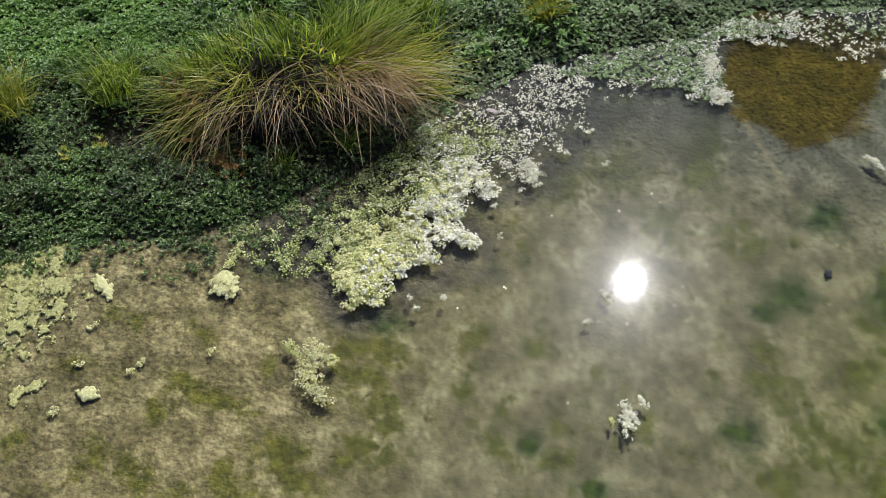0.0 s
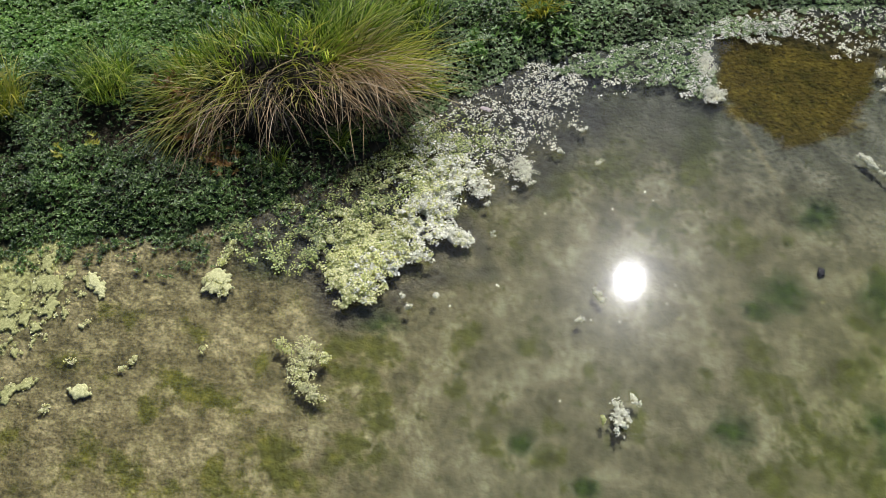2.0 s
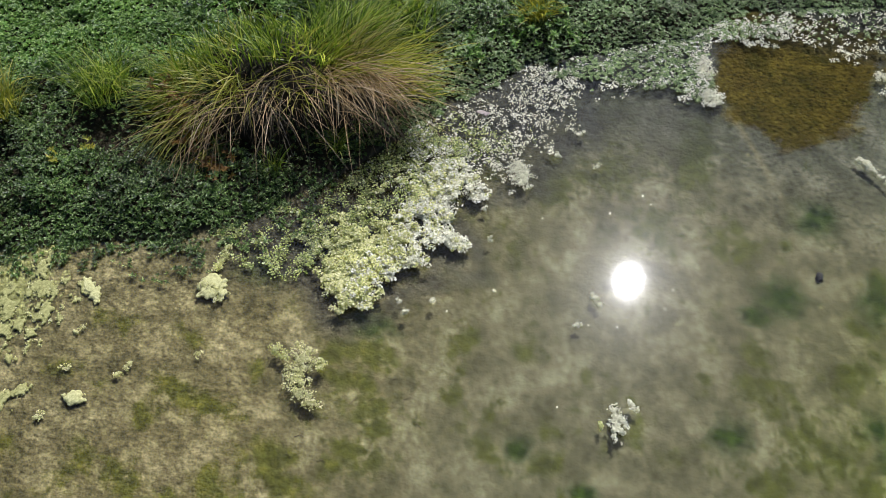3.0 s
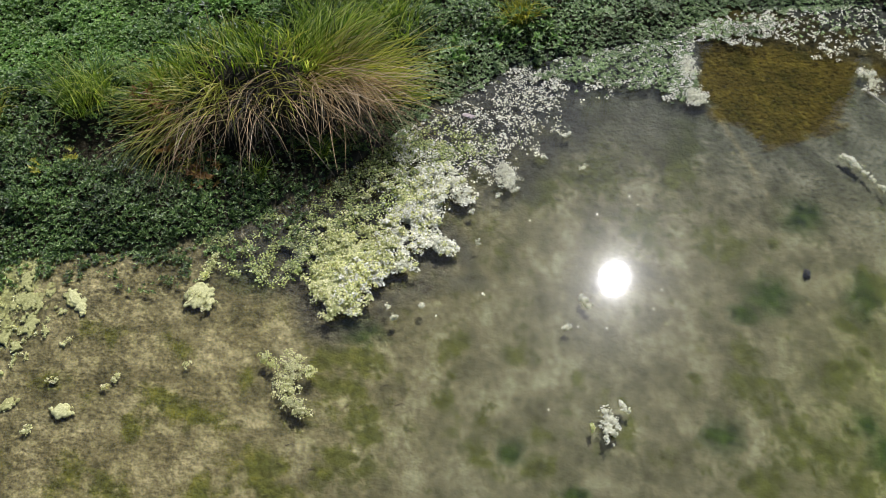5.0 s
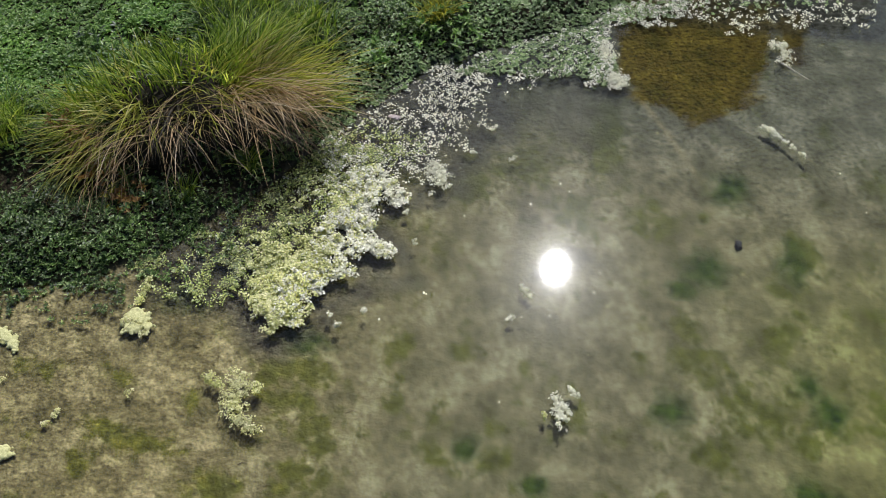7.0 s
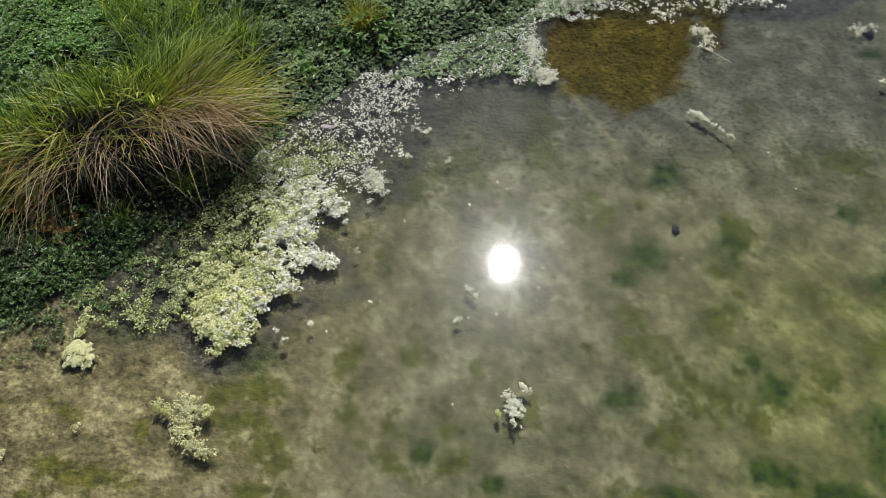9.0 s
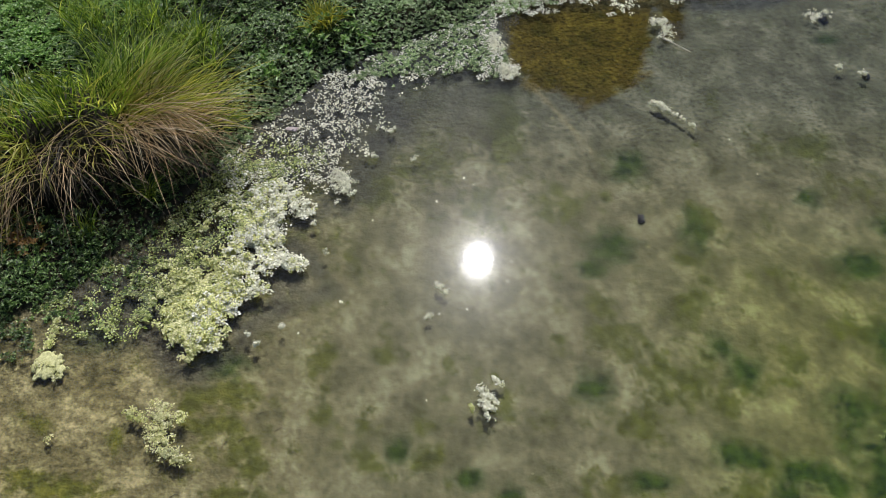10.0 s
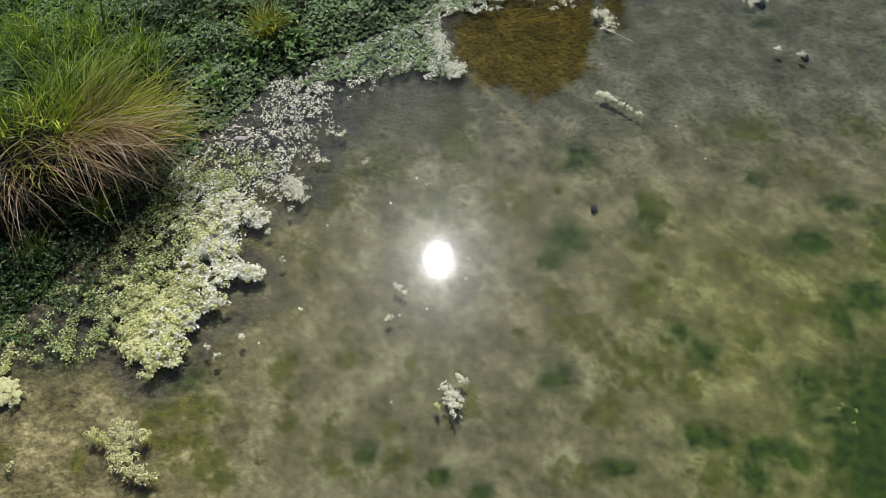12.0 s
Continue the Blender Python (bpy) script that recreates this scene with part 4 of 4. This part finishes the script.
def petal(x, y, size, turn):
    v, f = leaves(np.array([[0.0, 0.0, 0.003]]), np.array([turn]), np.array([0.12]), np.array([0.1]), size, size * 0.6)
    ob = new("drifting_leaf", mesh_of("drifting_leaf", v, f, PALE_LEAF))
    ob.location = (x, y, 0)
    tagged(ob, "single white leaf drifting on the water", "leaf", "drifting leaves")


for px, py, s in [(-0.18, 3.53, 0.028), (-0.02, 3.74, 0.024), (-0.58, 3.36, 0.022), (-0.7, 2.75, 0.03), (-0.14, 2.12, 0.02), (0.05, 2.74, 0.02), (-0.91, 2.5, 0.025), (-0.1, 2.69, 0.02), (-0.68, 2.73, 0.02),
                  (0.28, 2.95, 0.018), (0.3, 3.1, 0.018), (0.05, 3.7, 0.016), (1.75, 4.2, 0.02), (1.9, 3.9, 0.018)]:
    petal(px, py, 0.7 * s, rng.uniform(0, 6.28))

# ---- grasses ----
def tussock(x, y, z):
    """A long mound of grass; u runs along it, w away from the water."""
    root = thing("grass_tussock", x, y, z, "large shaggy grass tussock with tan dead blades overhanging the water", "grass tussock")
    u, w = np.array([0.9, 0.43]), np.array([-0.43, 0.9])
    # root mound, coloured near black to deepen the shade behind the blades
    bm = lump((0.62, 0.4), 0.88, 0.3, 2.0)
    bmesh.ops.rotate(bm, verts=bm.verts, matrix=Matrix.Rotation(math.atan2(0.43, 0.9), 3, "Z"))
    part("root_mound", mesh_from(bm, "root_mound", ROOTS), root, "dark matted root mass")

    def some(n, along, across, fan, wild, start, end, length, width, bend, each=14):
        m = max(1, n // each)
        of = np.repeat(np.arange(m), min(each, n))
        k = len(of)
        a, b = rng.uniform(*along, m), rng.uniform(*across, m)
        az = np.arctan2(b / 0.45 + fan[1], a / 0.75 + fan[0]) + math.atan2(0.43, 0.9) + rng.normal(0, wild, m)
        s0, s1, size = rng.uniform(*start, m), rng.uniform(*end, m), rng.uniform(*length, m)
        a, b = a[of] + rng.normal(0, 0.035, k), b[of] + rng.normal(0, 0.035, k)
        high = 0.37 * np.sqrt(np.clip(1 - (a / 0.85) ** 2 - (b / 0.5) ** 2, 0.02, 1)) + 0.1 * (clouds(a, b, 0.2, 71) - 0.5)
        foot = a[:, None] * u + b[:, None] * w
        return blades(np.column_stack([foot, high - 0.03]), az[of] + rng.normal(0, 0.36, k), s0[of] + rng.normal(0, 0.14, k), s1[of] + rng.normal(0, 0.25, k),
                      size[of] * rng.uniform(0.55, 1.15, k), rng.uniform(*width, k), 8, bend)

    def mass(name, label, material, *how):
        v, f = some(*how)
        tagged(part(name, mesh_of(name, v, f, material), root, label), kind="stuff")

    mass("green_foliage", "fresh green blades", GREEN_BLADE, 760, (-0.75, 0.5), (-0.15, 0.32), (0.0, 0.1), 1.3, (0.0, 0.8), (0.3, 2.1), (0.14, 0.36), (0.006, 0.012), 1.5, 6)
    mass("olive_foliage", "yellowing olive blades sweeping sideways", OLIVE_BLADE, 430, (0.2, 0.7), (-0.26, 0.04), (0.9, 0.55), 0.25, (0.7, 1.2), (1.4, 1.9), (0.35, 0.62), (0.004, 0.007), 1.1)
    mass("straw_foliage", "straw-coloured blades sweeping sideways", DRY_BLADE, 60, (0.25, 0.65), (-0.28, 0.0), (0.8, 0.3), 0.25, (0.7, 1.2), (1.4, 2.0), (0.4, 0.66), (0.003, 0.006), 1.1, 10)
    mass("bent_foliage", "yellowing blades bent over the mound", OLIVE_BLADE, 430, (-0.85, 0.5), (-0.33, 0.2), (0.0, -0.3), 1.3, (0.2, 1.1), (1.2, 2.4), (0.12, 0.36), (0.005, 0.01), 1.2, 8)
    mass("dry_foliage", "tan dead blades hanging down", DRY_BLADE, 210, (0.2, 0.58), (-0.28, 0.0), (0.4, -0.85), 0.22, (0.6, 1.05), (1.6, 2.2), (0.5, 0.85), (0.0022, 0.005), 0.9, 14)
    mass("fringe_foliage", "olive blades arching down over the front", OLIVE_BLADE, 170, (-0.8, 0.1), (-0.36, -0.1), (-0.1, -0.6), 0.5, (0.6, 1.2), (1.6, 2.5), (0.25, 0.55), (0.003, 0.007), 1.0, 7)
    # dark filler blades that paint in the overhang's shade
    mass("shade_foliage", "dry blades under the overhang, coloured dark for its shade", SHADE_BLADE, 200, (-0.75, 0.65), (-0.4, -0.15), (0.05, -0.7), 0.4, (0.9, 1.4), (2.0, 2.8), (0.25, 0.6), (0.003, 0.007), 0.9, 8)
    mass("side_foliage", "yellowing blades spraying out over the bank", OLIVE_BLADE, 110, (-0.85, -0.45), (-0.25, 0.1), (-0.9, -0.5), 0.35, (0.7, 1.2), (1.5, 2.1), (0.3, 0.55), (0.003, 0.007), 1.1, 8)
    mass("lime_foliage", "lime-green blades sweeping sideways", GREEN_BLADE, 260, (0.1, 0.7), (-0.1, 0.3), (0.8, 0.9), 0.5, (0.4, 1.0), (1.2, 1.9), (0.3, 0.6), (0.004, 0.009), 1.2, 9)
    for k in range(215):
        v, f = some(1, (-0.75, 0.7), (-0.4, -0.12), (0.05, -0.4), 0.55, (0.7, 1.35), (1.8, 2.7), (0.32, 0.82), (0.0018, 0.0048), 0.9)
        part("dry_blade", mesh_of("dry_blade", v, f, DRY_BLADE), root)
    return root


tussock(-2.44, 3.75, 0.14)


def tuft(x, y, n, length, radius, material, label, group="grass tufts", az=(0, 6.28), end=(0.7, 2.2), width=(0.004, 0.009)):
    z = float(land_height(np.array([x]), np.array([y]))[0][0])
    root = thing("grass_tuft", x, y, z, label, "grass", group)
    a = rng.uniform(*az, n)
    r = radius * np.sqrt(rng.random(n))
    b = rng.uniform(0, 6.28, n)
    foot = np.stack([r * np.cos(b), r * np.sin(b), np.zeros(n)], 1)
    v, f = blades(foot, a, rng.uniform(0.02, 0.5, n), rng.uniform(*end, n), length * rng.uniform(0.5, 1.1, n), rng.uniform(*width, n), 6)
    tagged(part("foliage", mesh_of("foliage", v, f, material), root), kind="stuff")
    return root


tuft(-3.58, 3.25, 330, 0.48, 0.17, GREEN_BLADE, "upright green grass tuft with a shaded hollow before it", width=(0.003, 0.006))
tuft(-3.2, 3.4, 150, 0.42, 0.14, GREEN_BLADE, "green arching grass tuft beside the tussock", width=(0.003, 0.006))
tuft(-4.15, 2.85, 220, 0.42, 0.14, OLIVE_BLADE, "yellowing grass tuft on the bank")
for px, py in [(-2.4, 4.38), (-2.13, 4.46), (-1.87, 4.55), (-2.6, 4.62), (-2.33, 4.84), (-2.0, 4.7), (-2.8, 4.84)]:
    tuft(px, py, 120, 0.42, 0.16, GREEN_BLADE, "tall fresh green grass tuft on the bank")
tuft(-1.11, 5.04, 130, 0.3, 0.08, YELLOW_LEAF, "yellow drooping grass tuft among low plants", width=(0.006, 0.012))
for px, py in [(-2.0, 3.42), (-2.3, 3.12), (-1.6, 4.1)]:
    tuft(px, py, 60, 0.22, 0.04, GREEN_BLADE, "small bright sedge tuft at the water's edge")


def weed_plant(x, y, material, label, count=40, reach=0.08, tall=0.15):
    z = max(0.0, float(land_height(np.array([x]), np.array([y]))[0][0]))
    root = thing("leafy_weed", x, y, z, label, "weed", "leafy weeds")
    p = rng.normal(0, reach, (count, 3))
    p[:, 2] = tall * rng.uniform(0.3, 1.0, count)
    v, f = sprigs(p, 6, 0.035, 0.013, (-0.2, 0.9))
    tagged(part("foliage", mesh_of("foliage", v, f, material), root), kind="stuff")
    for q in p[::6]:
        v, f = tubes([[(q[0] * 0.4, q[1] * 0.4, -0.01), (q[0] * 0.8, q[1] * 0.8, q[2] * 0.6), tuple(q)]], 0.002, 4)
        part("stem", mesh_of("stem", v, f, STEM), root)


for px, py, tall in [(-3.1, 3.3, 0.3), (-2.98, 3.22, 0.28), (-2.85, 3.1, 0.2), (-2.62, 2.98, 0.14)]:
    weed_plant(px, py, RUSTY_LEAF, "rusty orange dying leafy weed under the tussock", 24, 0.06, tall)
for px, py in [(-3.57, 2.62), (-3.46, 2.8), (-2.72, 2.98)]:
    weed_plant(px, py, YELLOW_LEAF, "yellow-green leafy weed among darker plants", 8, 0.03, 0.14)
for px, py in [(-2.64, 3.1), (-2.42, 3.02), (-2.95, 4.2), (-3.25, 4.1), (-2.7, 4.15)]:
    weed_plant(px, py, BANK_LEAF, "dark green leafy weed beside the tussock", 24, 0.08, 0.16)
for px, py in [(-1.25, 4.9), (-1.0, 5.1), (-0.9, 4.95), (-1.45, 4.6)]:
    weed_plant(px, py, LAWN_LEAF, "bushy bright green weed on the bank", 30, 0.1, 0.13)

# ---- dark lumps, stick and scrap ----
for px, py, r in [(1.12, 3.51, 0.027), (2.82, 4.95, 0.036), (2.62, 5.55, 0.045)]:
    z = float(land_height(np.array([px]), np.array([py]))[0][0])
    ob = new("sunken_lump", mesh_from(lump((r * 0.8, r * 1.2), 0.6, 0.45, px), "sunken_lump", DARK_LUMP))
    ob.location = (px, py, z + r * 0.5)
    tagged(ob, "small dark lump lying on the pond bed", "stone", "sunken stones")
for px, py, size in [(-1.2, 1.83, 0.05), (-1.11, 1.86, 0.05), (-0.92, 1.93, 0.055), (-1.4, 1.52, 0.045), (-1.23, 1.43, 0.05), (-1.04, 2.02, 0.03), (-1.73, 0.99, 0.04), (-1.94, 1.0, 0.04), (-1.41, 1.4, 0.035), (-1.38, 1.85, 0.03), (-0.82, 1.79, 0.04), (1.32, 2.91, 0.02)]:
    a = rng.uniform(-0.5, 0.9)
    z = float(land_height(np.array([px]), np.array([py]))[0][0])
    v, f = tubes([[(-0.55 * size * math.cos(a), -size * math.sin(a), 0.004), (0.0, size * 0.2, 0.007), (0.55 * size * math.cos(a), 0.55 * size * math.sin(a), 0.004)]], 0.0028, 5)
    ob = new("sunken_twig", mesh_of("sunken_twig", v, f, BARK))
    ob.location = (px, py, z)
    tagged(ob, "short dark twig lying on the pond bed", "twig", "sunken twigs")
v, f = tubes([[(1.38, 5.2, 0.012), (1.46, 5.14, 0.014), (1.57, 5.07, 0.006)]], 0.0055, 6)
tagged(new("stick", mesh_of("stick", v, f, STICK)), "thin bleached stick floating on the water", "stick")
bm = lump((0.038, 0.02), 0.15, 0.6, 5.0)
ob = new("faded_scrap", mesh_from(bm, "faded_scrap", SCRAP))
ob.location = (-1.2, 4.1, 0.02)
tagged(ob, "faded pinkish scrap lying among leaves at the shore", "scrap")


# ---- the tree on the far bank that mirrors in the water ----
def bank_tree(x, y):
    z = float(land_height(np.array([x]), np.array([y]))[0][0])
    root = thing("bank_tree", x, y, z, "leafy tree on the bank whose dark crown mirrors in the pond", "tree")
    LOBES = [(0.2, 0.0, 4.45, 0.62), (-0.45, 0.0, 4.25, 0.6), (0.48, 0.1, 3.9, 0.5), (-0.3, 0.1, 3.4, 0.75), (0.95, 0.1, 2.8, 0.6), (1.2, 0.1, 3.5, 0.2), (1.6, 0.1, 2.9, 0.42), (0.2, 0.1, 2.8, 0.8), (-0.75, 0.2, 3.0, 0.55), (1.3, 0.0, 2.4, 0.6)]
    v, f = tubes([[(0, 0, -0.1), (0.05, 0.05, 1.0), (0.0, 0.1, 2.0), (0.1, 0.05, 3.4)]], 0.11, 10)
    part("trunk", mesh_of("trunk", v, f, BARK, soft=True), root)
    pts = []
    for lx, ly, lz, r in LOBES:
        lines = [[(0.03, 0.08, 1.6), (lx * 0.4, ly * 0.4 + 0.05, 1.6 + (lz - 1.6) * 0.5), (lx, ly, lz)]]
        for k in range(5):
            d = Vector(rng.normal(0, 1, 3)).normalized() * r * 0.85
            lines.append([(lx * 0.8, ly * 0.8, lz * 0.95), (lx + d.x * 0.5, ly + d.y * 0.5, lz + d.z * 0.5), (lx + d.x, ly + d.y, lz + d.z)])
        v, f = tubes(lines, 0.03, 6)
        part("limb", mesh_of("limb", v, f, BARK), root)
        n = int(3200 * r * r)
        d = rng.normal(0, 1, (n, 3))
        d /= np.linalg.norm(d, axis=1)[:, None]
        pts.append(np.array((lx, ly, lz)) + d * (r * (0.55 + 0.5 * rng.random(n)))[:, None])
    v, f = sprigs(np.concatenate(pts), 6, 0.085, 0.042, (-0.6, 0.8))
    tagged(part("crown", mesh_of("crown", v, f, SHRUB_LEAF), root), kind="stuff")


bank_tree(1.5, 10.5)
